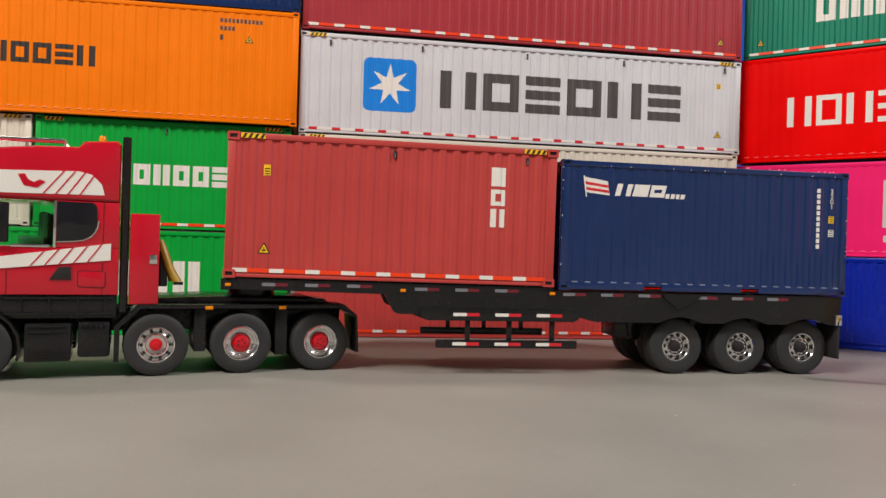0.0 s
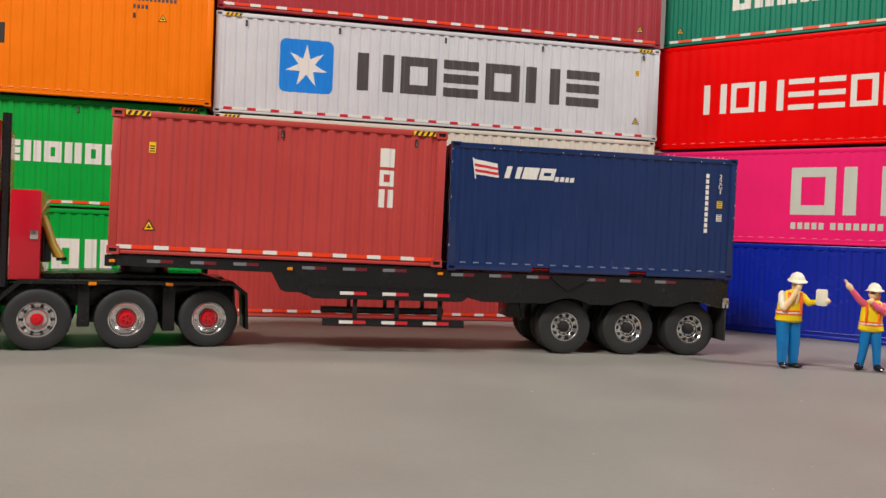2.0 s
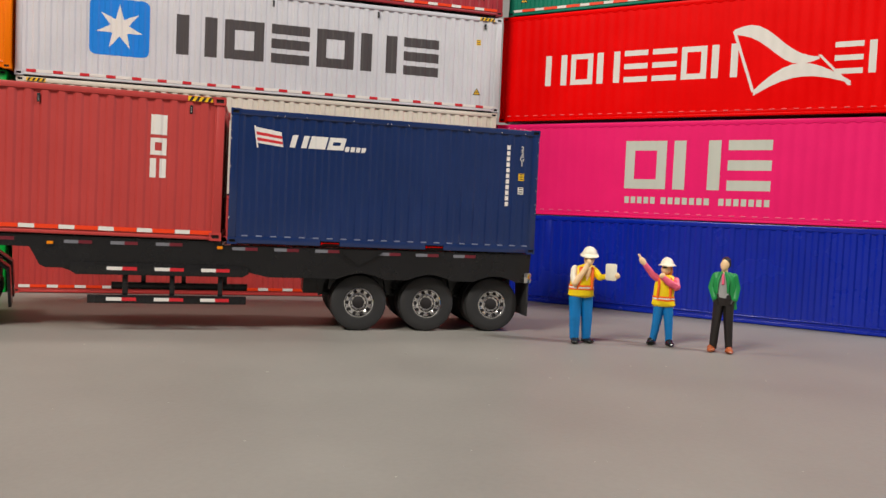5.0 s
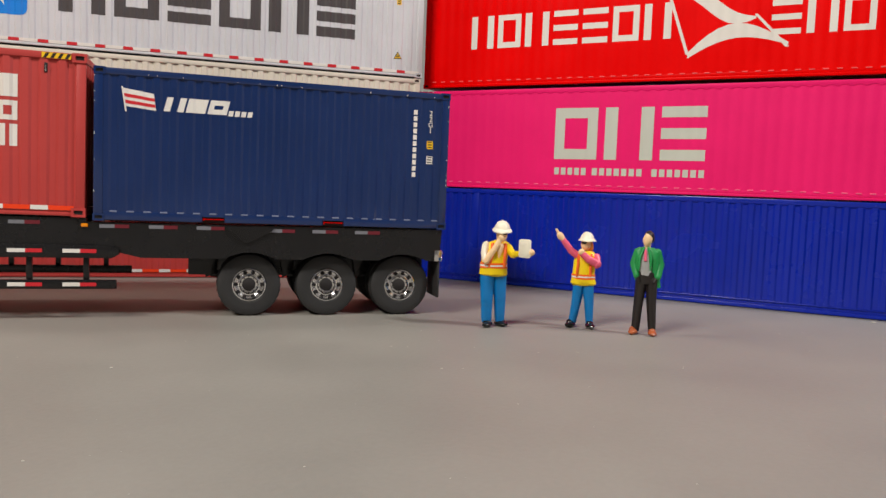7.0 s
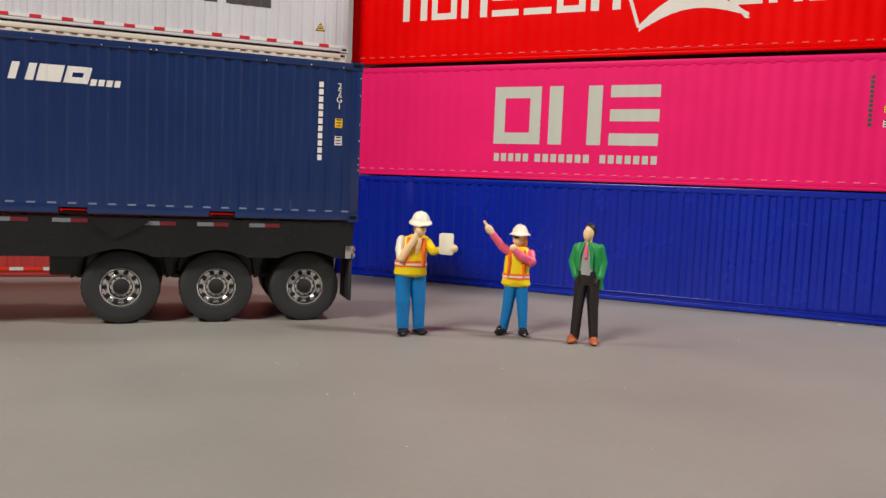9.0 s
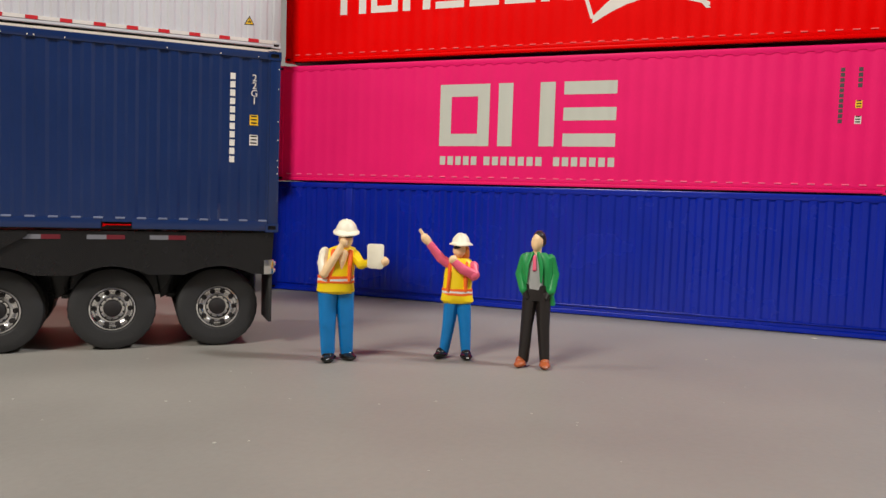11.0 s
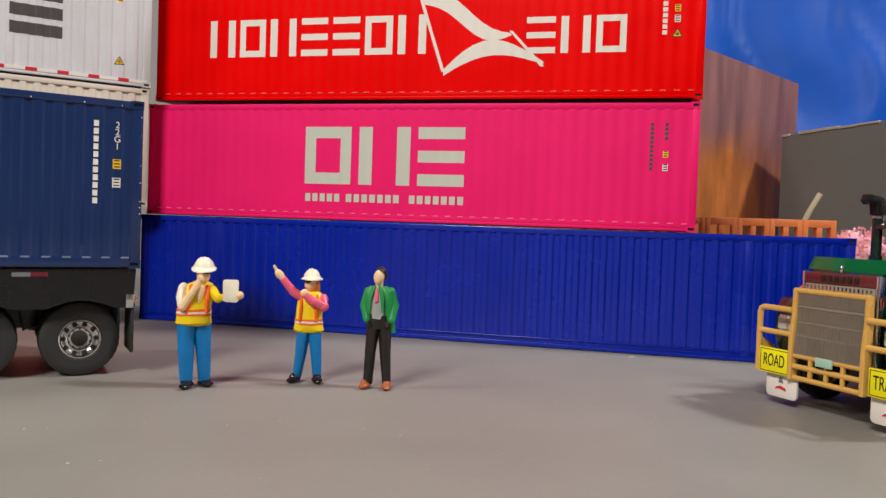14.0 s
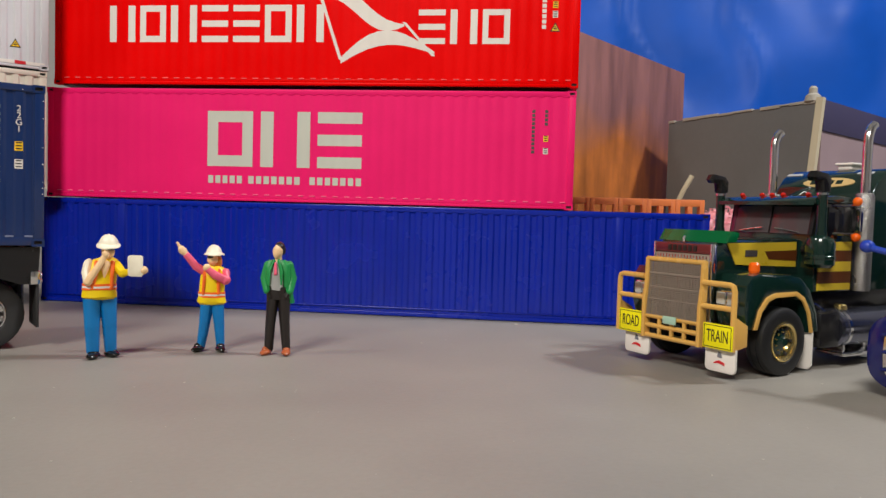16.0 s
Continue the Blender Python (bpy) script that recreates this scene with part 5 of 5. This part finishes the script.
hair_brown = paint("painted_hair_brown", srgb(190, 110, 30, GAIN), 0.5, bump=0.3, vary=0.14, fine=650, coarse=170)
hair_dark = paint("painted_hair_dark", srgb(34, 28, 26), 0.45, bump=0.3, vary=0.14, fine=650, coarse=170)
coat_green = paint("painted_green_coat", srgb(24, 128, 64, GAIN), 0.45, bump=0.3, vary=0.14, fine=650, coarse=170)
grey_cloth = paint("painted_grey_shirt", srgb(150, 150, 148, GAIN), 0.5, bump=0.3, vary=0.14, fine=650, coarse=170)
FIG = [skin, denim, vest, vest_orange, hat_white, shoe_black, shoe_tan, shirt_pink, hair_brown, hair_dark, coat_green, grey_cloth, mark_white]
SK, DE, VE, VO, HA, SB, ST, PI, HB, HD, CG, GC, WH = range(13)


def loft(b, rings, slot, seg=18, power=0.8):
    """Rounded cross-sections (z, cx, cy, rx, ry) joined into one closed form."""
    b.slot = slot
    made = []
    for z, cx, cy, rx, ry in rings:
        ring = []
        for i in range(seg):
            a = 2 * math.pi * i / seg
            ca, sa = math.cos(a), math.sin(a)
            ring.append(b.bm.verts.new((cx + rx * math.copysign(abs(ca) ** power, ca), cy + ry * math.copysign(abs(sa) ** power, sa), z)))
        made.append(ring)
    fs = [b.bm.faces.new((r0[i], r0[(i + 1) % seg], r1[(i + 1) % seg], r1[i])) for r0, r1 in zip(made, made[1:]) for i in range(seg)]
    fs += [b.bm.faces.new(made[0][::-1]), b.bm.faces.new(made[-1])]
    bmesh.ops.recalc_face_normals(b.bm, faces=fs)
    for f in fs:
        f.material_index = slot


def limb(b, points, radii, slot):
    b.slot = slot
    b.tube(points, radii, 12)
    for p, r in zip(points, radii):
        b.ball(p, r, seg=12, rings=8)


def shoe(b, x, y, slot, turn=0.0, size=1.0):
    b.slot = slot
    m = pose(0, 0, 0, 0, 0, turn)
    b.ball((x, y - 1.2 * size, 0.95), 1.75 * size, 3.2 * size, 0.95, 14, 8, m)
    b.ball((x, y + 0.4 * size, 1.4), 1.6 * size, 1.8 * size, 1.2, 12, 8, m)


def hard_hat(b, x, y, z, r, lean=0.0):
    b.slot = HA
    m = pose(0, 0, 0, lean, 0, 0)
    old = set(b.bm.verts)
    b.lathe([(0, r * 0.98), (r * 0.42, r * 0.9), (r * 0.72, r * 0.66), (r * 0.9, r * 0.34), (r * 1.0, 0.0), (r * 1.12, -r * 0.12), (r * 1.28, -r * 0.24), (r * 1.28, -r * 0.36), (r * 0.98, -r * 0.3), (0, -r * 0.3)], (0, 0, 0), "z", 20)
    for v in [v for v in b.bm.verts if v not in old]:
        v.co.y = v.co.y * 1.12 - (0.25 * r if v.co.z < -0.05 * r and v.co.y < 0 else 0.0)
        v.co = (m @ v.co) + Vector((x, y, z))
    b.ball((x, y + 0.1, z + r * 0.42), r * 0.16, r * 0.95, r * 0.62, 10, 8, m)


def bands(b, cx, cy, z, rx, ry, tall, slots):
    for i, s in enumerate(slots):
        z0 = z + i * tall
        loft(b, [(z0, cx, cy, rx, ry), (z0 + tall, cx, cy, rx, ry)], s)


def worn(b, amount=0.24):
    """Slight hand-made unevenness."""
    for v in b.bm.verts:
        v.co += amount * noise.noise_vector(v.co * 0.55) + 0.4 * amount * noise.noise_vector(v.co * 1.7)


# worker with a phone and a tablet
b = Shape()
shoe(b, -0.6, -0.8, SB, -24, 0.95)
shoe(b, 4.4, 1.6, SB, 42, 0.95)
limb(b, [(-1.0, 0, 18.6), (-0.9, -0.4, 9.8), (-0.8, 0.2, 2.2)], [2.6, 2.15, 1.8], DE)
limb(b, [(3.0, 0.6, 18.6), (3.6, 0.8, 9.8), (4.0, 1.9, 2.2)], [2.6, 2.1, 1.75], DE)
loft(b, [(17.6, 1.0, 0.1, 3.9, 2.7), (18.3, 0.9, 0, 4.9, 3.3), (19.6, 0.9, 0, 4.7, 3.2), (21.6, 0.9, -0.2, 4.5, 3.0), (25.0, 1.2, -0.3, 4.5, 2.8), (27.6, 1.9, -0.1, 4.6, 2.3), (29.2, 2.4, 0.1, 3.2, 1.8), (30.0, 2.8, 0, 1.4, 1.3)], VE)
bands(b, 0.9, -0.15, 20.4, 4.75, 3.22, 0.6, (VO, WH, VO))
for x0, x1 in ((-0.9, 0.0), (4.2, 4.3)):
    limb(b, [(x0, -2.85, 21.2), (x1, -2.85, 25.0), (x1 + 0.2, -1.9, 28.6)], [0.5, 0.6, 0.6], VO)
limb(b, [(2.6, -2.5, 28.0), (2.4, -2.9, 26.2), (2.2, -3.0, 24.2)], [1.3, 0.9, 0.2], SK)
limb(b, [(-2.0, -0.6, 28.0), (-2.5, -2.0, 25.4), (-2.2, -3.2, 23.0)], [1.5, 1.4, 1.3], HA)
limb(b, [(-2.2, -3.3, 23.0), (0.3, -4.0, 26.8), (2.3, -3.7, 30.4)], [1.25, 1.0, 0.85], SK)
limb(b, [(5.6, -0.8, 27.4), (7.2, -3.0, 25.4), (9.0, -4.2, 25.8)], [1.45, 1.3, 1.1], VE)
limb(b, [(9.0, -4.2, 25.8), (11.6, -4.4, 25.2), (12.9, -4.9, 26.4)], [0.95, 0.9, 1.25], SK)
b.slot = SK
b.ball((2.7, -3.9, 31.1), 1.1, 1.0, 1.3, 12, 8)
limb(b, [(2.8, -0.2, 29.6), (3.4, -0.6, 31.0)], [1.3, 1.3], SK)
b.slot = SK
b.ball((3.2, -1.0, 31.9), 1.9, 2.2, 2.6, 14, 10)
b.slot = HD
b.ball((4.0, -2.9, 32.4), 1.2, 0.4, 0.42, 10, 6)
hard_hat(b, 3.3, -0.8, 34.2, 2.65, 10)
b.slot = HA
card = [(10.7 + sx * (2.05 - 0.8) + 0.8 * math.cos(radians(a0 + d)), 27.7 + sz * (3.2 - 0.8) + 0.8 * math.sin(radians(a0 + d))) for (sx, sz), a0 in zip(corner, (180, 270, 0, 90)) for d in (0, 30, 60, 90)]
b.prism(card, -5.8, -5.1, "y", 0.15)
worn(b)
figure = at_place(part("figurine", b, FIG), 20.2, 342.2, 0, 26.5)
tagged(figure, "painted model worker in yellow vest and white helmet holding a tablet", "figurine", "figurines on the floor")

# worker who points
b = Shape()
shoe(b, -3.2, -0.6, SB, -38, 0.85)
shoe(b, 3.5, -1.0, SB, 14, 0.85)
limb(b, [(-0.7, 0, 15.4), (-1.6, -0.2, 8.4), (-2.4, 0.4, 2.0)], [2.1, 1.65, 1.35], DE)
limb(b, [(2.4, 0, 15.4), (3.0, -0.2, 8.4), (3.4, 0.2, 2.0)], [2.1, 1.65, 1.35], DE)
loft(b, [(14.9, 0.8, 0, 3.6, 2.3), (15.6, 0.7, 0, 4.5, 2.8), (16.8, 0.6, 0, 4.3, 2.8), (18.6, 0.6, 0, 3.8, 2.6), (22.5, 0.9, 0, 3.9, 2.5), (25.0, 1.3, 0, 4.0, 2.2), (26.6, 1.4, 0, 2.8, 1.7), (27.4, 1.2, 0, 1.2, 1.1)], VE)
bands(b, 0.6, 0, 17.1, 4.15, 2.8, 0.6, (VO, WH, VO))
for x0, x1 in ((-1.8, -1.6), (2.8, 2.7)):
    limb(b, [(x0, -2.45, 18.4), (x1, -2.4, 22.4), (x1 + 0.2, -1.5, 25.8)], [0.45, 0.5, 0.5], VO)
limb(b, [(-1.6, -0.5, 25.2), (-4.0, -1.4, 26.9), (-6.9, -2.0, 30.4)], [1.45, 1.25, 1.05], PI)
limb(b, [(-7.1, -2.0, 30.7), (-7.9, -2.2, 31.7), (-8.5, -2.3, 32.4)], [0.9, 1.15, 1.0], SK)
limb(b, [(-8.6, -2.3, 32.8), (-9.6, -2.6, 34.2)], [0.5, 0.36], SK)
limb(b, [(4.7, -0.6, 25.0), (4.9, -2.2, 22.8), (1.8, -3.6, 24.4), (-0.4, -3.9, 26.2)], [1.5, 1.55, 1.2, 1.0], PI)
b.slot = SK
b.ball((-0.7, -4.0, 26.8), 1.1, 1.0, 1.25, 12, 8)
b.ball((0.9, -0.8, 29.4), 1.75, 2.0, 2.4, 14, 10)
b.slot = HB
b.ball((2.1, 0.2, 28.6), 1.6, 1.8, 2.9, 14, 10)
b.slot = HD
b.ball((0.2, -2.65, 29.9), 1.05, 0.35, 0.36, 10, 6)
hard_hat(b, 1.3, -0.5, 31.4, 2.45, 0)
worn(b)
figure = at_place(part("figurine", b, FIG), 47.8, 360.0, 0, 17.2)
tagged(figure, "painted model worker with raised pointing arm and white helmet", "figurine", "figurines on the floor")

# man in a green coat
b = Shape()
shoe(b, -3.0, -0.6, ST, -26, 0.8)
shoe(b, 3.2, -1.2, ST, 4, 0.8)
limb(b, [(-1.0, 0, 18.8), (-1.7, -0.1, 10.4), (-2.3, 0.3, 1.8)], [2.0, 1.6, 1.35], HD)
limb(b, [(2.2, 0, 18.8), (2.6, -0.3, 10.4), (3.1, -0.2, 1.8)], [2.0, 1.6, 1.35], HD)
loft(b, [(17.4, 0.3, 0, 3.0, 2.0), (19.5, 0.3, 0, 3.4, 2.2), (21.5, 0.2, 0, 3.2, 2.2)], HD)
loft(b, [(20.4, 0, -0.1, 2.5, 2.2), (25, -0.1, -0.1, 2.4, 2.3), (29.2, -0.2, 0, 1.8, 1.7)], GC)
loft(b, [(16.2, 4.4, 0.9, 1.0, 1.5), (20, 3.4, 0.5, 1.4, 2.2), (25, 2.7, 0.3, 1.7, 2.2), (28.2, 2.4, 0.2, 2.0, 1.9), (29.6, 1.4, 0.3, 1.2, 1.3)], CG)
loft(b, [(19.8, -2.4, 0.6, 1.0, 1.8), (22, -2.3, 0.5, 1.2, 2.2), (26, -2.2, 0.3, 1.5, 2.2), (28.2, -2.1, 0.2, 1.9, 1.9), (29.6, -1.6, 0.3, 1.2, 1.3)], CG)
loft(b, [(18.2, 0.6, 1.4, 3.9, 0.9), (24, 0.1, 1.4, 3.8, 1.2), (28.6, 0, 1.1, 3.4, 1.1)], CG)
limb(b, [(-2.9, 0, 28.2), (-3.9, 0.4, 24.0), (-2.9, -1.6, 20.2)], [1.3, 1.2, 1.05], CG)
limb(b, [(3.7, 0, 28.2), (4.8, 0.4, 24.0), (4.0, -1.6, 20.0)], [1.3, 1.25, 1.1], CG)
limb(b, [(-2.5, -1.6, 19.7), (-2.0, -1.7, 18.4)], [0.75, 0.7], HD)
limb(b, [(3.5, -1.6, 19.5), (3.0, -1.7, 18.2)], [0.75, 0.7], HD)
limb(b, [(-0.3, -2.2, 28.8), (-0.3, -2.5, 25.6)], [0.35, 0.5], PI)
for x0, x1 in ((-1.4, -0.9), (0.9, 0.6)):
    limb(b, [(x0 * 1.6, -2.5, 22.2), (x0 * 1.5, -2.4, 26.4), (x1, -1.6, 29.6)], [0.3, 0.55, 0.4], CG)
limb(b, [(0.2, 0, 29.2), (0.3, -0.2, 31.0)], [1.1, 1.05], SK)
b.slot = SK
b.ball((0.1, -0.6, 32.3), 1.5, 1.75, 2.45, 14, 10)
b.slot = HD
b.ball((0.6, 0.1, 33.9), 1.65, 1.9, 1.4, 14, 8)
b.ball((1.2, 0.7, 32.8), 1.2, 1.2, 1.8, 12, 8)
worn(b)
figure = at_place(part("figurine", b, FIG), 69.8, 358.6, 0, 11.2)
tagged(figure, "painted model man in green jacket and black trousers", "figurine", "figurines on the floor")

# ---- behind the yard ----
board_mat = paint("varnished_board", srgb(166, 94, 38, GAIN), 0.55, bump=0.1, vary=0.42, fine=90, coarse=14)
nt = board_mat.node_tree
p = nt.nodes["Principled BSDF"]
old = p.inputs["Base Color"].links[0].from_socket
# base colour blends to mauve with height, the border broken by noise
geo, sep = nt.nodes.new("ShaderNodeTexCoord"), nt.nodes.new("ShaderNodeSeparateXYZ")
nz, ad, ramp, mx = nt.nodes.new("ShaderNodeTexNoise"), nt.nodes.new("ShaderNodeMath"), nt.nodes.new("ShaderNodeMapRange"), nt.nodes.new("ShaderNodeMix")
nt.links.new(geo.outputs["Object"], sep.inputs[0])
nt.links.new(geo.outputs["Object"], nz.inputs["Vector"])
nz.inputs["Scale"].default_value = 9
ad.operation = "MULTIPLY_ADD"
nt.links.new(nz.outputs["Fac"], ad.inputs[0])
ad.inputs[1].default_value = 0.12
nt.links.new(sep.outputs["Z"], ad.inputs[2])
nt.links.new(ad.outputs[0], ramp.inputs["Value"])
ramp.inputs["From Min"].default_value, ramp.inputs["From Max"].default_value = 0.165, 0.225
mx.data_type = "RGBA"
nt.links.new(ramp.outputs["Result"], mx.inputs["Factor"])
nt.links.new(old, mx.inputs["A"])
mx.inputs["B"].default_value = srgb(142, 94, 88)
streak, grain, span, mul = nt.nodes.new("ShaderNodeMapping"), nt.nodes.new("ShaderNodeTexNoise"), nt.nodes.new("ShaderNodeMapRange"), nt.nodes.new("ShaderNodeMix")
nt.links.new(geo.outputs["Object"], streak.inputs["Vector"])
streak.inputs["Scale"].default_value = (46, 46, 9)
nt.links.new(streak.outputs["Vector"], grain.inputs["Vector"])
grain.inputs["Scale"].default_value, grain.inputs["Detail"].default_value = 1.0, 7
nt.links.new(grain.outputs["Fac"], span.inputs["Value"])
span.inputs["From Min"].default_value, span.inputs["From Max"].default_value = 0.3, 0.7
span.inputs["To Min"].default_value, span.inputs["To Max"].default_value = 0.62, 1.28
mul.data_type, mul.blend_type = "RGBA", "MULTIPLY"
mul.inputs["Factor"].default_value = 1.0
nt.links.new(mx.outputs["Result"], mul.inputs["A"])
nt.links.new(span.outputs["Result"], mul.inputs["B"])
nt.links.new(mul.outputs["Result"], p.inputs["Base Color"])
foot = [(150, 768), (361, 1057), (220, 1180), (20, 900)]
box = tagged(new("wooden_box"), "large brown board box that turns mauve towards the top", "box")
for (xa, ya), (xb, yb) in zip(foot, foot[1:] + foot[:1]):
    d = Vector((xb - xa, yb - ya)).normalized() * 9
    b = Shape()
    b.prism([(xa, ya), (xb - d.x, yb - d.y), (xb - d.x - d.y, yb - d.y + d.x), (xa - d.y, ya + d.x)], 0, 220, "z", 0.8)
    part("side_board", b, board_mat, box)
b = Shape()
b.prism([(px * 0.93 + 13, py * 0.93 + 68) for px, py in foot], 205, 214, "z")
part("lid", b, board_mat, box)

grey_card = paint("dark_grey_card", srgb(99, 100, 99, GAIN), 0.7, bump=0.15, vary=0.15, fine=200, coarse=12)
chalk = paint("chipped_pale_edge", srgb(170, 164, 152), 0.8, vary=0.3, fine=300, coarse=40)
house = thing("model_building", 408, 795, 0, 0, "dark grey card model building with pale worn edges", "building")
b = Shape()
b.prism([(0, 0), (-84, 168), (36, 270), (130, 136)], 0, 150, "z")
part("wall", b, grey_card, house)
rng = random.Random(4)
t0 = 0.0
while t0 < 0.97:
    t1 = min(1.0, t0 + rng.uniform(0.03, 0.14))
    lo, hi = rng.uniform(147.6, 149.2), 150 + rng.uniform(0.4, 1.6)
    b = Shape()
    b.prism([(-84 * t0 - 1.2, 168 * t0 - 0.6), (-84 * t1 - 1.2, 168 * t1 - 0.6), (-84 * t1 + 2, 168 * t1 + 1), (-84 * t0 + 2, 168 * t0 + 1)], lo, hi, "z", 0.2)
    part("worn_edge", b, chalk, house)
    t0 = t1 + rng.choice((0.0, 0.0, rng.uniform(0.01, 0.08)))
b = Shape()
b.tube([(-9, -4, 0), (3.0, -3.4, 152)], 4.0, 4)
part("corner_post", b, paint("cream_post", srgb(196, 184, 156), 0.6), house, "cream corner post")
b = Shape()
b.prism([(3, -0.6), (5, -2.6), (135, 133.4), (133, 135.4)], 0, 124, "z")
part("side_wall", b, paint("mauve_grey_card", srgb(152, 130, 134), 0.7, vary=0.15, coarse=12), house, "mauve-grey side wall")
b = Shape()
b.prism([(3, -0.6), (6, -3.6), (136, 132.4), (133, 135.4)], 124.2, 150.5, "z", 0.4)
part("eaves_panel", b, paint("dark_blue_card", srgb(58, 52, 84), 0.6, vary=0.2, coarse=14), house, "dark blue upper panel")
b = Shape()
b.lathe([(0, 150), (7, 150), (6, 155), (3.5, 157), (3.5, 161), (2, 163), (0, 163)], (0, 6, 0), "z", 12)
part("finial", b, chalk, house)

brick_mat = paint("terracotta_plastic", srgb(228, 122, 66, GAIN), 0.5, vary=0.2)
wall = thing("hollow_brick_wall", 128, 582, 0, -2.0, "low wall of orange hollow toy bricks behind the containers", "wall")
b = Shape()
for x0, x1, z0, z1 in ((0, 2.6, 0, 14.2), (13.7, 16.3, 0, 14.2), (2.6, 13.7, 0, 3.0), (2.6, 13.7, 10.2, 14.2), (6.8, 9.5, 3.0, 10.2)):
    b.box(x0, x1, 0, 8, z0, z1, 0.2)
first = part("brick", b, brick_mat, wall)
for i in range(8):
    for j in range(4):
        if i or j:
            o = new("brick", first.data)
            o.parent, o.location = wall, (i * 16.5 * K, 0, j * 14.4 * K)

pole = thing("bent_pole", 250.5, 607, 0, 0, "thin cream bent pole standing behind the containers", "pole")
b = Shape()
b.tube([(0, 0, 0), (0, 0, 48), (0.6, 0, 56), (3.4, -1, 63), (8.4, -2, 73)], 1.5, 10)
part("shaft", b, paint("cream_plastic", srgb(206, 198, 166), 0.5), pole)


def bush(x, y, z, r, n, colour, label, seed):
    ob = thing("model_tree", x, y, 0, 0, label, "tree")
    b = Shape()
    b.tube([(0, 0, 0), (1, 0, z * 0.6), (0, 1, z)], [2.2, 1.6, 0.8], 8)
    for i in range(5):
        a = 2 * math.pi * i / 5
        b.tube([(0.6, 0, z * 0.6), (r * 0.6 * math.cos(a), r * 0.6 * math.sin(a), z + 2)], [0.9, 0.3], 6)
    part("trunk", b, stripe_brown, ob)
    rg = random.Random(seed)
    b = Shape()
    for _ in range(80):
        v = Vector((rg.gauss(0, 1), rg.gauss(0, 1), rg.gauss(0, 1))).normalized() * r * rg.uniform(0.35, 0.78)
        b.ball((v.x, v.y, z + v.z * 0.85), r * rg.uniform(0.17, 0.26), seg=10, rings=7)
    for _ in range(n):
        v = Vector((rg.gauss(0, 1), rg.gauss(0, 1), rg.gauss(0, 1))).normalized() * r * rg.uniform(0.55, 1.0) ** 0.6
        m = Euler((rg.uniform(0, 6), rg.uniform(0, 6), rg.uniform(0, 6))).to_matrix()
        s = rg.uniform(0.6, 1.4)
        b.face([Vector((v.x, v.y, z + v.z * 0.85)) + m @ Vector(q) * s for q in ((-1, -0.5, 0), (0, -0.7, 0.2), (1, 0, 0), (0, 0.7, 0.2), (-1, 0.5, 0))])
    part("crown", b, colour, ob)
    return ob


bush(274, 588, 42, 15.5, 700, paint("pink_foam", srgb(250, 168, 176, GAIN), 0.95, vary=0.06), "fluffy pink model tree behind the containers", 3)
bush(300, 560, 34, 12, 500, paint("green_foam", srgb(70, 120, 40), 0.9, vary=0.25), "small green model bush behind the truck", 5)

sheet = paint("blue_backdrop_sheet", srgb(0, 84, 190, 1.12), 0.44, bump=0.0, vary=0.3, fine=14, coarse=5, spec=0.3)
b = Shape()
cols = []
for i in range(181):
    x = -300 + 10 * i
    col = []
    for j in range(61):
        z = 18.0 * j
        q = Vector((x / 260, z / 300, 0.0))
        soft = noise.noise(q) * 34 + noise.noise(q * 2.3 + Vector((7, 3, 1))) * 14
        ridge = 1 - min(1.0, abs(noise.noise(q * 1.5 + Vector((2, 9, 4)))) * 7)
        fine = 1 - min(1.0, abs(noise.noise(Vector((x / 90 + z / 160, z / 210 - x / 300, 5)))) * 6)
        col.append(b.bm.verts.new((x, 1420 - 0.9 * soft - 6.5 * ridge - 1.2 * fine, z)))
    cols.append(col)
for left, right in zip(cols, cols[1:]):
    for j in range(60):
        b.bm.faces.new((left[j], right[j], right[j + 1], left[j + 1]))
o = tagged(part("backdrop", b, sheet, angle=80), "creased blue backdrop cloth hanging behind the yard", "backdrop", kind="structure")
o.modifiers.new("thick", "SOLIDIFY").thickness = 0.002

# ---- dust and crumbs on the floor ----
rg = random.Random(11)
b = Shape()
spots = [(147.8, 442.7, 1.2), (32, 275, 0.42), (8, 293, 0.4), (48, 309, 0.32), (58, 316, 0.34), (113, 389, 0.4), (7, 346, 0.3), (55, 392, 0.35), (-37, 232, 0.5), (-108, 229, 0.4), (-168, 148, 0.35), (177, 263, 0.3), (-20, 282, 0.3)]
spots += [(rg.uniform(-180, 240), rg.uniform(170, 440), rg.choice((0.12, 0.14, 0.18, 0.22, 0.3))) for _ in range(170)]
for x, y, r in spots:
    b.ball((x, y, r * 0.1), r, r * rg.uniform(0.5, 1.0), r * 0.25, 6, 4, pose(0, 0, 0, 0, 0, rg.uniform(0, 180)))
tagged(part("floor_dust", b, paint("pale_dust", srgb(182, 176, 166), 0.9)), "pale crumbs and dust scattered on the floor", "dust", kind="stuff")
